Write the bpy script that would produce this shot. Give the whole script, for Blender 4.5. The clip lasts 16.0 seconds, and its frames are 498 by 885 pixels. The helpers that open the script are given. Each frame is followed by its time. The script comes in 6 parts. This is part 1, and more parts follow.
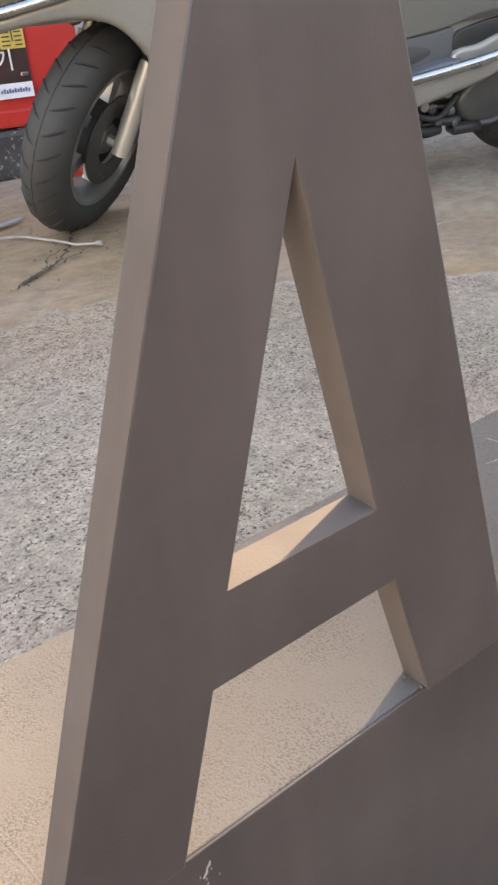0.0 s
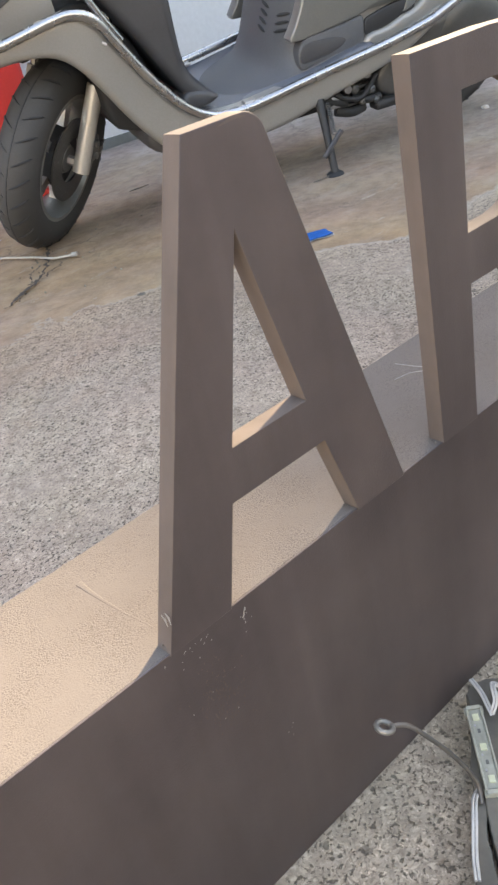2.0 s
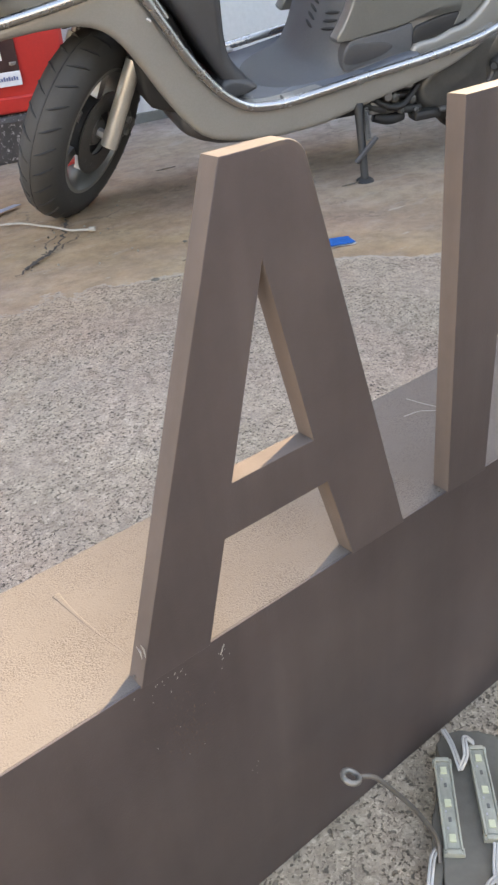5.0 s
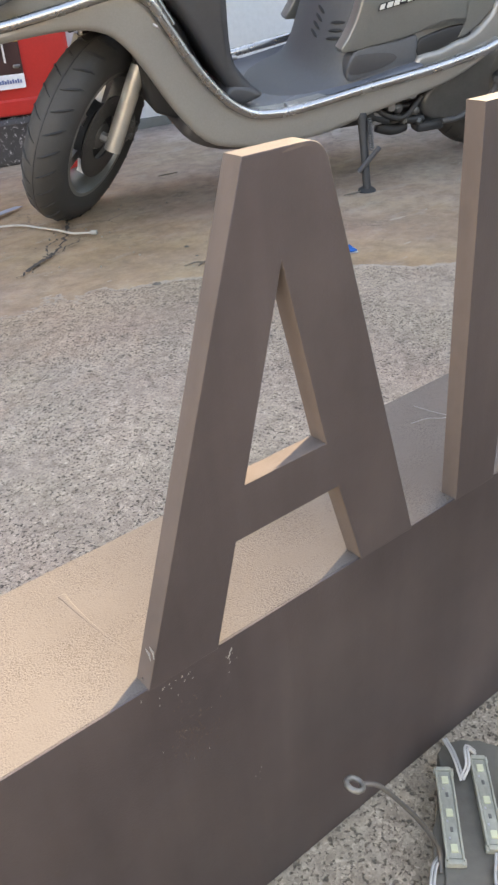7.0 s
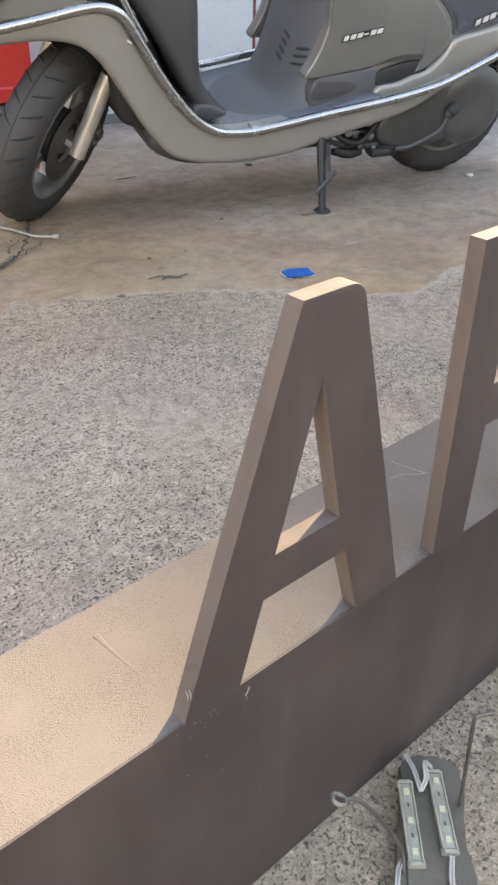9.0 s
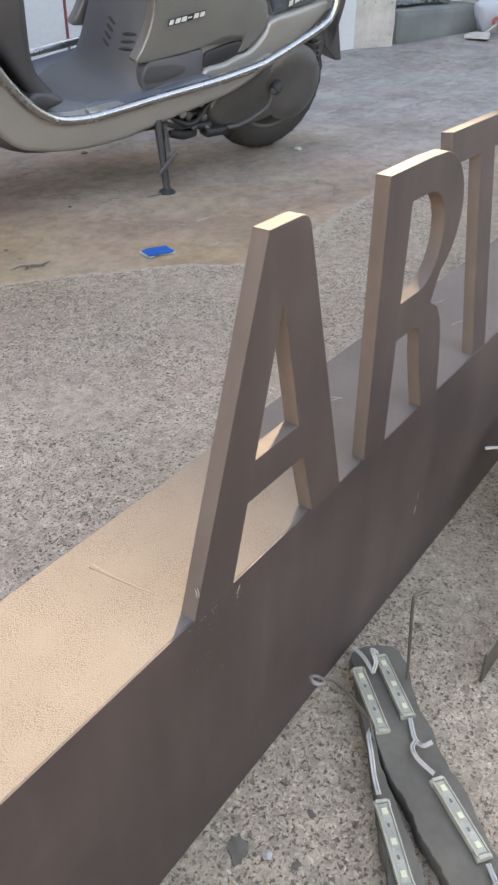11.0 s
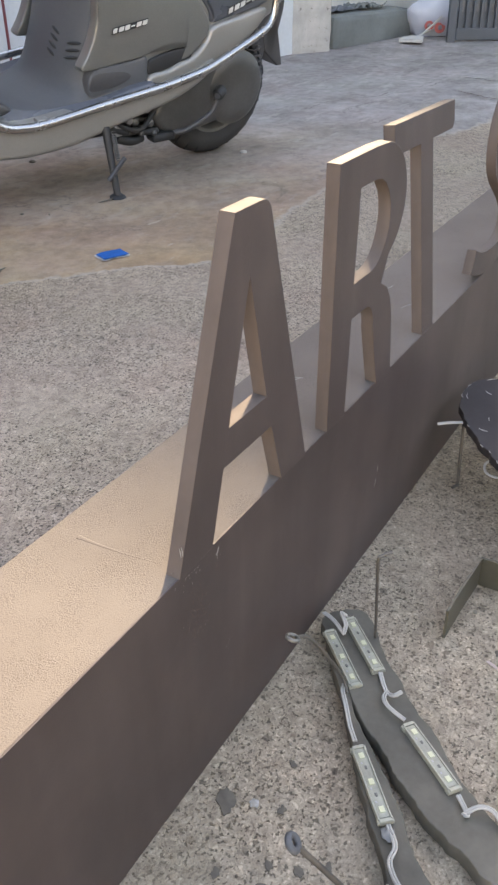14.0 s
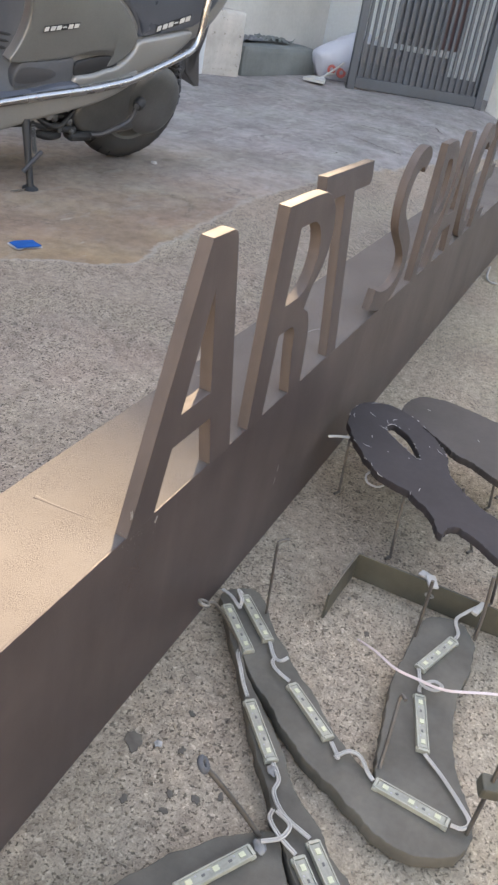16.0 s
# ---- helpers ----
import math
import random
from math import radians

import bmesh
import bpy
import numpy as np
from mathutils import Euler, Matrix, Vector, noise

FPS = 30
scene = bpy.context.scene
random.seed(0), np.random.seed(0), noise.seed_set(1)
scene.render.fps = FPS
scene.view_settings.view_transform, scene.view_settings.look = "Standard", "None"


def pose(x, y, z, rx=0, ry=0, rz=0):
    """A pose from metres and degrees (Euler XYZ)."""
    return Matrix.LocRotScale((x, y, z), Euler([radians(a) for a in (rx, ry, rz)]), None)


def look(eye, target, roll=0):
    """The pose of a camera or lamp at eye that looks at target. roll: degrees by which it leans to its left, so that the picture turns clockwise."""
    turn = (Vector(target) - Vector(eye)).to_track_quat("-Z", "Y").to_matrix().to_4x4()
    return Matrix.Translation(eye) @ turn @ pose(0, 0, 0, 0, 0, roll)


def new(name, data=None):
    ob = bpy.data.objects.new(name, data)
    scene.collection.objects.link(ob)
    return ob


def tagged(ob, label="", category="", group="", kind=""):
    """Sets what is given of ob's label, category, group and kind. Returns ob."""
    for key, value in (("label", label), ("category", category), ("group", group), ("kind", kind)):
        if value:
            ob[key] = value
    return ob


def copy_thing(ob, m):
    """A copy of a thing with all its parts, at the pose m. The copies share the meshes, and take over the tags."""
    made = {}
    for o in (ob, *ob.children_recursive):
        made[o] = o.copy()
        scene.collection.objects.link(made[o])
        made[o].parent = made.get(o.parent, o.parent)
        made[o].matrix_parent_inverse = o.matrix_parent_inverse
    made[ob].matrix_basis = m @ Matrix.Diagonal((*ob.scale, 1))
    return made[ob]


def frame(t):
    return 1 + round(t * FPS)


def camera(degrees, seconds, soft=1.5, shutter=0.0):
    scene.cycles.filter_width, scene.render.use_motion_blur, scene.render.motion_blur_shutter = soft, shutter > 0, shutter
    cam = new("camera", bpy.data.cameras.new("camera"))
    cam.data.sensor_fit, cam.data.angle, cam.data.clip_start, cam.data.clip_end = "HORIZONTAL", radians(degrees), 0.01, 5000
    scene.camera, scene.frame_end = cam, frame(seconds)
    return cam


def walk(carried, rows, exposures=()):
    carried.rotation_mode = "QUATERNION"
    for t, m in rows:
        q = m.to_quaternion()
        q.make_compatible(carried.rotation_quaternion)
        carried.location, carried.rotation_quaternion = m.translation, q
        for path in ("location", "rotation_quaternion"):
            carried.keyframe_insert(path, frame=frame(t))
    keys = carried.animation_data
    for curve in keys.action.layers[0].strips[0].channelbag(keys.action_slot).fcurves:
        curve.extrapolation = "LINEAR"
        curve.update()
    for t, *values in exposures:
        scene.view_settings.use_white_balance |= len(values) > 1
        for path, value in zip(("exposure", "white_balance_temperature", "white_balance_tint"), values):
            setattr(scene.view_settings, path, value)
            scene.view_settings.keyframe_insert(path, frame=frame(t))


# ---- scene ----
cam = camera(33.81, 16.0, soft=2.5)
PATH = [
    (0, (-0.0645, -0.1472, 0.4687), (0.4343, 0.5719, -0.0151), -5.25),
    (0.5, (-0.1039, -0.1843, 0.5042), (0.3910, 0.5356, 0.0176), -6.16),
    (1, (-0.1528, -0.2536, 0.5586), (0.3426, 0.4589, 0.0618), -7.08),
    (1.5, (-0.1693, -0.2908, 0.5621), (0.3297, 0.4176, 0.0630), -9.47),
    (2, (-0.1787, -0.3028, 0.5444), (0.3222, 0.3993, 0.0383), -13.23),
    (2.5, (-0.1768, -0.3082, 0.5336), (0.3183, 0.3858, 0.0109), -15.68),
    (3, (-0.1473, -0.3190, 0.5293), (0.3432, 0.3690, -0.0055), -14.65),
    (3.5, (-0.1525, -0.3120, 0.5454), (0.3410, 0.3739, 0.0106), -10.58),
    (4, (-0.1551, -0.3046, 0.5586), (0.3426, 0.3824, 0.0291), -8.16),
    (4.5, (-0.1627, -0.2861, 0.5628), (0.3384, 0.4033, 0.0398), -6.88),
    (5, (-0.1624, -0.2793, 0.5563), (0.3377, 0.4132, 0.0363), -6.02),
    (7.5, (-0.1711, -0.2722, 0.5536), (0.3399, 0.4181, 0.0413), -4.53),
    (8, (-0.1644, -0.2887, 0.5723), (0.3480, 0.3982, 0.0571), -5.08),
    (8.5, (-0.1934, -0.2910, 0.6182), (0.3598, 0.3532, 0.0900), -1.06),
    (9, (-0.2361, -0.2620, 0.6365), (0.3376, 0.3631, 0.1072), 1.00),
    (9.5, (-0.2650, -0.2746, 0.6573), (0.3352, 0.3244, 0.1272), 1.28),
    (12, (-0.3879, -0.2485, 0.6219), (0.3339, 0.1901, 0.0865), 0.14),
    (12.5, (-0.3918, -0.2594, 0.6287), (0.3323, 0.1813, 0.0982), 0.14),
    (13, (-0.3935, -0.2615, 0.6280), (0.3325, 0.1804, 0.1011), -0.25),
    (13.5, (-0.3927, -0.2604, 0.6232), (0.3338, 0.1811, 0.0966), -0.57),
    (14, (-0.4033, -0.2763, 0.6358), (0.3232, 0.1612, 0.1058), -0.34),
    (14.5, (-0.4261, -0.2915, 0.7011), (0.2983, 0.1441, 0.1668), 1.80),
    (15, (-0.4394, -0.2859, 0.7248), (0.3326, 0.0767, 0.2026), 6.29),
    (15.5, (-0.5018, -0.2736, 0.7062), (0.2820, 0.0763, 0.1930), 8.49),
    (16, (-0.5313, -0.2663, 0.6747), (0.2814, 0.0250, 0.1701), 11.29),
]
walk(cam, [(t, look(eye, target, roll)) for t, eye, target, roll in PATH], exposures=[(0, 3.07, 9600, 16), (5, 3.06, 9600, 16), (9.5, 3.01, 9600, 16), (13, 2.87, 9600, 17), (16, 2.78, 9600, 18)])

# ---------------------------------------------------------------- light
world = bpy.data.worlds.new("sky")
scene.world = world
world.use_nodes = True
wn = world.node_tree
wn.nodes.clear()
sky = wn.nodes.new("ShaderNodeTexSky")
sky.sky_type = "NISHITA"
sky.sun_disc = False
SUN_ELEV, SUN_ROT = radians(30), radians(69.5)
sky.sun_elevation, sky.sun_rotation = SUN_ELEV, SUN_ROT
sky.air_density, sky.dust_density, sky.ozone_density = 1.0, 0.6, 1.0
bgn = wn.nodes.new("ShaderNodeBackground")
bgn.inputs["Strength"].default_value = 0.15
outw = wn.nodes.new("ShaderNodeOutputWorld")
wn.links.new(sky.outputs[0], bgn.inputs[0])
wn.links.new(bgn.outputs[0], outw.inputs[0])
sun_data = bpy.data.lights.new("sun", "SUN")
sun_data.energy, sun_data.angle, sun_data.color = 2.6, radians(1.7), (0.98, 0.965, 0.85)
sun = new("sun", sun_data)
sd = Vector((math.sin(SUN_ROT) * math.cos(SUN_ELEV), math.cos(SUN_ROT) * math.cos(SUN_ELEV), math.sin(SUN_ELEV)))
sun.matrix_world = look(sd * 10, (0, 0, 0))


# ---------------------------------------------------------------- materials
def nodes_of(name):
    m = bpy.data.materials.new(name)
    m.use_nodes = True
    return m, m.node_tree, m.node_tree.nodes["Principled BSDF"]


def noise_node(nt, coord, scale, detail=4.0, rough=0.55):
    n = nt.nodes.new("ShaderNodeTexNoise")
    n.inputs["Scale"].default_value = scale
    n.inputs["Detail"].default_value = detail
    n.inputs["Roughness"].default_value = rough
    nt.links.new(coord, n.inputs["Vector"])
    return n


def ramp(nt, value, stops):
    r = nt.nodes.new("ShaderNodeValToRGB")
    el = r.color_ramp.elements
    while len(el) < len(stops):
        el.new(0.5)
    for e, (p, c) in zip(el, stops):
        e.position = p
        e.color = (*c, 1) if len(c) == 3 else c
    nt.links.new(value, r.inputs[0])
    return r


def mixc(nt, fac, a, b, mode="MIX"):
    m = nt.nodes.new("ShaderNodeMix")
    m.data_type, m.blend_type = "RGBA", mode
    for sock, v in ((m.inputs[0], fac), (m.inputs[6], a), (m.inputs[7], b)):
        if isinstance(v, (int, float)):
            sock.default_value = v
        elif isinstance(v, tuple):
            sock.default_value = (*v, 1)
        else:
            nt.links.new(v, sock)
    return m.outputs[2]


def mathn(nt, op, a, b=0.0, c=None):
    m = nt.nodes.new("ShaderNodeMath")
    m.operation = op
    for sock, v in zip(m.inputs, (a, b, c)):
        if v is None:
            continue
        if isinstance(v, (int, float)):
            sock.default_value = v
        else:
            nt.links.new(v, sock)
    return m.outputs[0]


def surface(name, base, rough=0.5, metal=0.0, var=0.2, scale=6.0, fine=90.0, bump=0.15, dist=0.001, worn=None, worn_at=0.66, coat=0.0, spread=0.12):
    """A painted, moulded or raw surface: base colour with stains, fine grain, roughness changes, and worn specks if a colour is given."""
    m, nt, bs = nodes_of(name)
    co = nt.nodes.new("ShaderNodeTexCoord").outputs["Object"]
    big, small = noise_node(nt, co, scale, 6), noise_node(nt, co, fine, 3)
    lo, hi = tuple(v * (1 - var) for v in base), tuple(min(1, v * (1 + var)) for v in base)
    col = ramp(nt, big.outputs[0], [(0.3, lo), (0.7, hi)]).outputs[0]
    grain = ramp(nt, small.outputs[0], [(0.3, (0.86,) * 3), (0.7, (1.0,) * 3)]).outputs[0]
    col = mixc(nt, 0.6, col, grain, "MULTIPLY")
    if worn:
        w = noise_node(nt, co, scale * 5, 9, 0.7)
        f = ramp(nt, w.outputs[0], [(worn_at, (0, 0, 0)), (worn_at + 0.05, (1, 1, 1))]).outputs[0]
        col = mixc(nt, f, col, worn)
    nt.links.new(col, bs.inputs["Base Color"])
    rr = nt.nodes.new("ShaderNodeMapRange")
    nt.links.new(big.outputs[0], rr.inputs[0])
    rr.inputs[3].default_value, rr.inputs[4].default_value = max(0.03, rough - spread), min(1, rough + spread)
    nt.links.new(rr.outputs[0], bs.inputs["Roughness"])
    bs.inputs["Metallic"].default_value = metal
    bs.inputs["Coat Weight"].default_value = coat
    if bump:
        b = nt.nodes.new("ShaderNodeBump")
        b.inputs["Strength"].default_value, b.inputs["Distance"].default_value = bump, dist
        nt.links.new(small.outputs[0], b.inputs["Height"])
        nt.links.new(b.outputs[0], bs.inputs["Normal"])
    return m


def ground_material():
    """Old concrete: exposed aggregate close by, a smoother brown screed beyond a ragged edge, stains in both."""
    m, nt, bs = nodes_of("old_concrete")
    geo = nt.nodes.new("ShaderNodeNewGeometry")
    co = geo.outputs["Position"]
    sep = nt.nodes.new("ShaderNodeSeparateXYZ")
    nt.links.new(co, sep.inputs[0])
    ragged = noise_node(nt, co, 3.2, 12, 0.62)
    # the far rim of the bare aggregate, y along x
    rim_line = ((0.0, 1.20), (0.3, 1.16), (0.5, 1.12), (0.586, 1.07), (0.687, 0.995), (0.81, 0.90), (0.86, 0.870), (0.92, 0.82), (0.985, 0.725), (1.05, 0.675), (1.12, 0.668), (1.18, 0.69), (1.32, 0.68), (1.65, 0.71), (1.8, 0.73), (2.5, 0.62), (4.0, 0.30))
    rim_y = ramp(nt, mathn(nt, "MULTIPLY", sep.outputs[0], 0.25), [(px / 4, (py / 2,) * 3) for px, py in rim_line]).outputs[0]
    frayed = noise_node(nt, co, 16, 10, 0.7)
    v = mathn(nt, "MULTIPLY_ADD", rim_y, -2.0, sep.outputs[1])
    v = mathn(nt, "MULTIPLY_ADD", mathn(nt, "SUBTRACT", ragged.outputs[0], 0.5), 0.12, v)
    v = mathn(nt, "MULTIPLY_ADD", mathn(nt, "SUBTRACT", frayed.outputs[0], 0.5), ramp(nt, sep.outputs[0], [(0.2, (0.75,) * 3), (0.62, (0.09,) * 3)]).outputs[0], v)
    v = mathn(nt, "ADD", v, 1.468)
    screed = ramp(nt, mathn(nt, "SUBTRACT", v, 0.97), [(0.490, (0, 0, 0)), (0.506, (1, 1, 1))]).outputs[0]
    # aggregate
    warp = noise_node(nt, co, 90, 3)
    off = nt.nodes.new("ShaderNodeVectorMath")
    off.operation = "MULTIPLY_ADD"
    nt.links.new(warp.outputs["Color"], off.inputs[0])
    off.inputs[1].default_value = (0.014, 0.014, 0.014)
    nt.links.new(co, off.inputs[2])
    cells = nt.nodes.new("ShaderNodeTexVoronoi")
    cells.inputs["Scale"].default_value = 520
    nt.links.new(off.outputs[0], cells.inputs["Vector"])
    hue = nt.nodes.new("ShaderNodeSeparateColor")
    nt.links.new(cells.outputs["Color"], hue.inputs[0])
    stones = ramp(nt, hue.outputs[0], [(0.0, (0.18, 0.165, 0.148)), (0.15, (0.285, 0.265, 0.24)), (0.6, (0.37, 0.345, 0.315)), (0.9, (0.435, 0.41, 0.372)), (1.0, (0.55, 0.52, 0.48))]).outputs[0]
    grit = noise_node(nt, co, 380, 4, 0.7)
    paste = ramp(nt, grit.outputs[0], [(0.34, (0.22, 0.20, 0.18)), (0.64, (0.40, 0.375, 0.345))]).outputs[0]
    patch = noise_node(nt, co, 6, 6, 0.65)
    bare = ramp(nt, patch.outputs[0], [(0.36, (0.3,) * 3), (0.62, (0.95,) * 3)]).outputs[0]
    rough_col = mixc(nt, bare, paste, stones)
    # sparse larger stones
    big = nt.nodes.new("ShaderNodeTexVoronoi")
    big.inputs["Scale"].default_value = 75
    nt.links.new(off.outputs[0], big.inputs["Vector"])
    bh = nt.nodes.new("ShaderNodeSeparateColor")
    nt.links.new(big.outputs["Color"], bh.inputs[0])
    body = ramp(nt, big.outputs["Distance"], [(0.30, (1, 1, 1)), (0.38, (0, 0, 0))]).outputs[0]
    chosen = ramp(nt, bh.outputs[0], [(0.22, (1, 1, 1)), (0.24, (0, 0, 0))]).outputs[0]
    tone = ramp(nt, bh.outputs[1], [(0.0, (0.13, 0.12, 0.115)), (0.6, (0.24, 0.215, 0.19)), (1.0, (0.36, 0.34, 0.32))]).outputs[0]
    lone = mathn(nt, "MULTIPLY", mathn(nt, "MULTIPLY", body, chosen), ramp(nt, patch.outputs[0], [(0.40, (0.25,) * 3), (0.60, (1,) * 3)]).outputs[0])
    rough_col = mixc(nt, mathn(nt, "MULTIPLY", lone, 0.85), rough_col, tone)
    # worm-like dark pits
    chip_cells = nt.nodes.new("ShaderNodeTexVoronoi")
    chip_cells.inputs["Scale"].default_value = 165
    chip_cells.inputs["Randomness"].default_value = 1.0
    nt.links.new(off.outputs[0], chip_cells.inputs["Vector"])
    ch = nt.nodes.new("ShaderNodeSeparateColor")
    nt.links.new(chip_cells.outputs["Color"], ch.inputs[0])
    fleck = mathn(nt, "MULTIPLY", ramp(nt, chip_cells.outputs["Distance"], [(0.24, (1, 1, 1)), (0.40, (0, 0, 0))]).outputs[0], ramp(nt, ch.outputs[0], [(0.22, (1, 1, 1)), (0.24, (0, 0, 0))]).outputs[0])
    pale = mathn(nt, "MULTIPLY", ramp(nt, chip_cells.outputs["Distance"], [(0.20, (1, 1, 1)), (0.42, (0, 0, 0))]).outputs[0], ramp(nt, ch.outputs[1], [(0.80, (0, 0, 0)), (0.82, (1, 1, 1))]).outputs[0])
    rough_col = mixc(nt, mathn(nt, "MULTIPLY", pale, 0.6), rough_col, (0.60, 0.575, 0.53))
    hollow = noise_node(nt, co, 250, 3.0, 0.55)
    pit = ramp(nt, hollow.outputs[0], [(0.575, (0, 0, 0)), (0.635, (1, 1, 1))]).outputs[0]
    pit = mathn(nt, "MAXIMUM", pit, fleck)
    pit = mathn(nt, "MULTIPLY", pit, ramp(nt, patch.outputs[0], [(0.32, (0.15,) * 3), (0.5, (1,) * 3)]).outputs[0])
    near_side = ramp(nt, mathn(nt, "SUBTRACT", 0.5, sep.outputs[1]), [(0.44, (0.95,) * 3), (0.52, (0.74,) * 3)]).outputs[0]
    rough_col = mixc(nt, mathn(nt, "MULTIPLY", pit, near_side), rough_col, (0.062, 0.057, 0.050))
    stain = noise_node(nt, co, 1.9, 8, 0.66)
    rough_col = mixc(nt, 1.0, rough_col, ramp(nt, stain.outputs[0], [(0.3, (0.48, 0.455, 0.44)), (0.5, (0.63, 0.612, 0.595)), (0.7, (0.75, 0.735, 0.71))]).outputs[0], "MULTIPLY")
    clump = noise_node(nt, co, 62, 4, 0.6)
    rough_col = mixc(nt, 1.0, rough_col, ramp(nt, clump.outputs[0], [(0.34, (0.78, 0.775, 0.77)), (0.5, (1, 1, 1)), (0.66, (1.16, 1.155, 1.15))]).outputs[0], "MULTIPLY")
    # paler, warmer aggregate before the sign, with extra light put in its colour
    front = ramp(nt, mathn(nt, "MULTIPLY_ADD", ragged.outputs[0], 0.2, mathn(nt, "SUBTRACT", 0.45, sep.outputs[1])), [(0.46, (1.46, 1.295, 1.145)), (0.56, (1.68, 1.52, 1.28))]).outputs[0]
    rough_col = mixc(nt, 1.0, rough_col, front, "MULTIPLY")
    # screed
    blot = noise_node(nt, co, 4.5, 8, 0.65)
    smooth_col = ramp(nt, blot.outputs[0], [(0.28, (0.222, 0.143, 0.092)), (0.44, (0.292, 0.197, 0.135)), (0.58, (0.325, 0.231, 0.169)), (0.72, (0.350, 0.263, 0.206))]).outputs[0]
    # screed colour turns greyer far off
    far_grey = ramp(nt, blot.outputs[0], [(0.3, (0.190, 0.168, 0.160)), (0.5, (0.262, 0.238, 0.227)), (0.7, (0.35, 0.322, 0.308))]).outputs[0]
    ochre = ramp(nt, noise_node(nt, co, 2.3, 6, 0.6).outputs[0], [(0.40, (1, 1, 1)), (0.60, (1.03, 0.985, 0.80))]).outputs[0]
    smooth_col = mixc(nt, 1.0, smooth_col, ochre, "MULTIPLY")
    away = mathn(nt, "MULTIPLY_ADD", sep.outputs[1], 0.5, mathn(nt, "MULTIPLY_ADD", ragged.outputs[0], 0.9, sep.outputs[0]))
    far = ramp(nt, mathn(nt, "MULTIPLY", away, 0.25), [(0.50, (0, 0, 0)), (0.85, (1, 1, 1))]).outputs[0]
    smooth_col = mixc(nt, far, smooth_col, far_grey)
    smooth_col = mixc(nt, 0.7, smooth_col, ramp(nt, grit.outputs[0], [(0.3, (0.74,) * 3), (0.7, (1,) * 3)]).outputs[0], "MULTIPLY")
    mottle = noise_node(nt, co, 24, 9, 0.7)
    smooth_col = mixc(nt, 1.0, smooth_col, ramp(nt, mottle.outputs[0], [(0.32, (0.74, 0.73, 0.72)), (0.5, (1, 1, 1)), (0.68, (1.22, 1.22, 1.22))]).outputs[0], "MULTIPLY")
    flaked = nt.nodes.new("ShaderNodeMapping")
    flaked.inputs["Scale"].default_value = (8, 21, 8)
    flaked.inputs["Rotation"].default_value = (0, 0, radians(-14))
    nt.links.new(co, flaked.inputs[0])
    flake = noise_node(nt, flaked.outputs[0], 1.0, 12, 0.68)
    smooth_col = mixc(nt, mathn(nt, "MULTIPLY", ramp(nt, flake.outputs[0], [(0.56, (0, 0, 0)), (0.63, (0.5,) * 3)]).outputs[0], mathn(nt, "MULTIPLY_ADD", far, 0.75, 0.25)), smooth_col, (0.36, 0.335, 0.305))
    gouge_m = nt.nodes.new("ShaderNodeMapping")
    gouge_m.inputs["Scale"].default_value = (16, 44, 16)
    gouge_m.inputs["Rotation"].default_value = (0, 0, radians(-24))
    nt.links.new(co, gouge_m.inputs[0])
    gouge = noise_node(nt, gouge_m.outputs[0], 1.0, 8, 0.62)
    smooth_col = mixc(nt, ramp(nt, gouge.outputs[0], [(0.665, (0, 0, 0)), (0.70, (0.55,) * 3)]).outputs[0], smooth_col, (0.40, 0.35, 0.29))
    smooth_col = mixc(nt, ramp(nt, gouge.outputs[0], [(0.30, (0.4,) * 3), (0.345, (0, 0, 0))]).outputs[0], smooth_col, (0.13, 0.10, 0.075))
    fine_c = nt.nodes.new("ShaderNodeTexVoronoi")
    fine_c.feature = "DISTANCE_TO_EDGE"
    fine_c.inputs["Scale"].default_value = 2.3
    bend = nt.nodes.new("ShaderNodeVectorMath")
    bend.operation = "MULTIPLY_ADD"
    nt.links.new(noise_node(nt, co, 5, 8, 0.7).outputs["Color"], bend.inputs[0])
    bend.inputs[1].default_value = (0.35, 0.35, 0.35)
    nt.links.new(co, bend.inputs[2])
    nt.links.new(bend.outputs[0], fine_c.inputs["Vector"])
    hair = ramp(nt, fine_c.outputs["Distance"], [(0.003, (0.6,) * 3), (0.012, (0, 0, 0))]).outputs[0]
    hair = mathn(nt, "MULTIPLY", hair, ramp(nt, ragged.outputs[0], [(0.45, (0, 0, 0)), (0.6, (1, 1, 1))]).outputs[0])
    smooth_col = mixc(nt, hair, smooth_col, (0.07, 0.06, 0.05))
    specks = noise_node(nt, co, 120, 6, 0.75)
    smooth_col = mixc(nt, ramp(nt, specks.outputs[0], [(0.64, (0, 0, 0)), (0.69, (0.6,) * 3)]).outputs[0], smooth_col, (0.09, 0.08, 0.07))
    rust = ramp(nt, mathn(nt, "SUBTRACT", v, 0.97), [(0.12, (1, 1, 1)), (0.48, (1.04, 0.93, 0.82))]).outputs[0]
    rough_col = mixc(nt, ramp(nt, sep.outputs[0], [(0.35, (1, 1, 1)), (1.0, (0.2,) * 3)]).outputs[0], rough_col, mixc(nt, 1.0, rough_col, rust, "MULTIPLY"))
    col = mixc(nt, screed, rough_col, smooth_col)
    tint = noise_node(nt, co, 3.4, 4, 0.6)
    col = mixc(nt, 1.0, col, ramp(nt, tint.outputs[0], [(0.34, (0.985, 1.0, 0.965)), (0.5, (1.01, 1, 1)), (0.66, (1.045, 0.985, 0.985))]).outputs[0], "MULTIPLY")
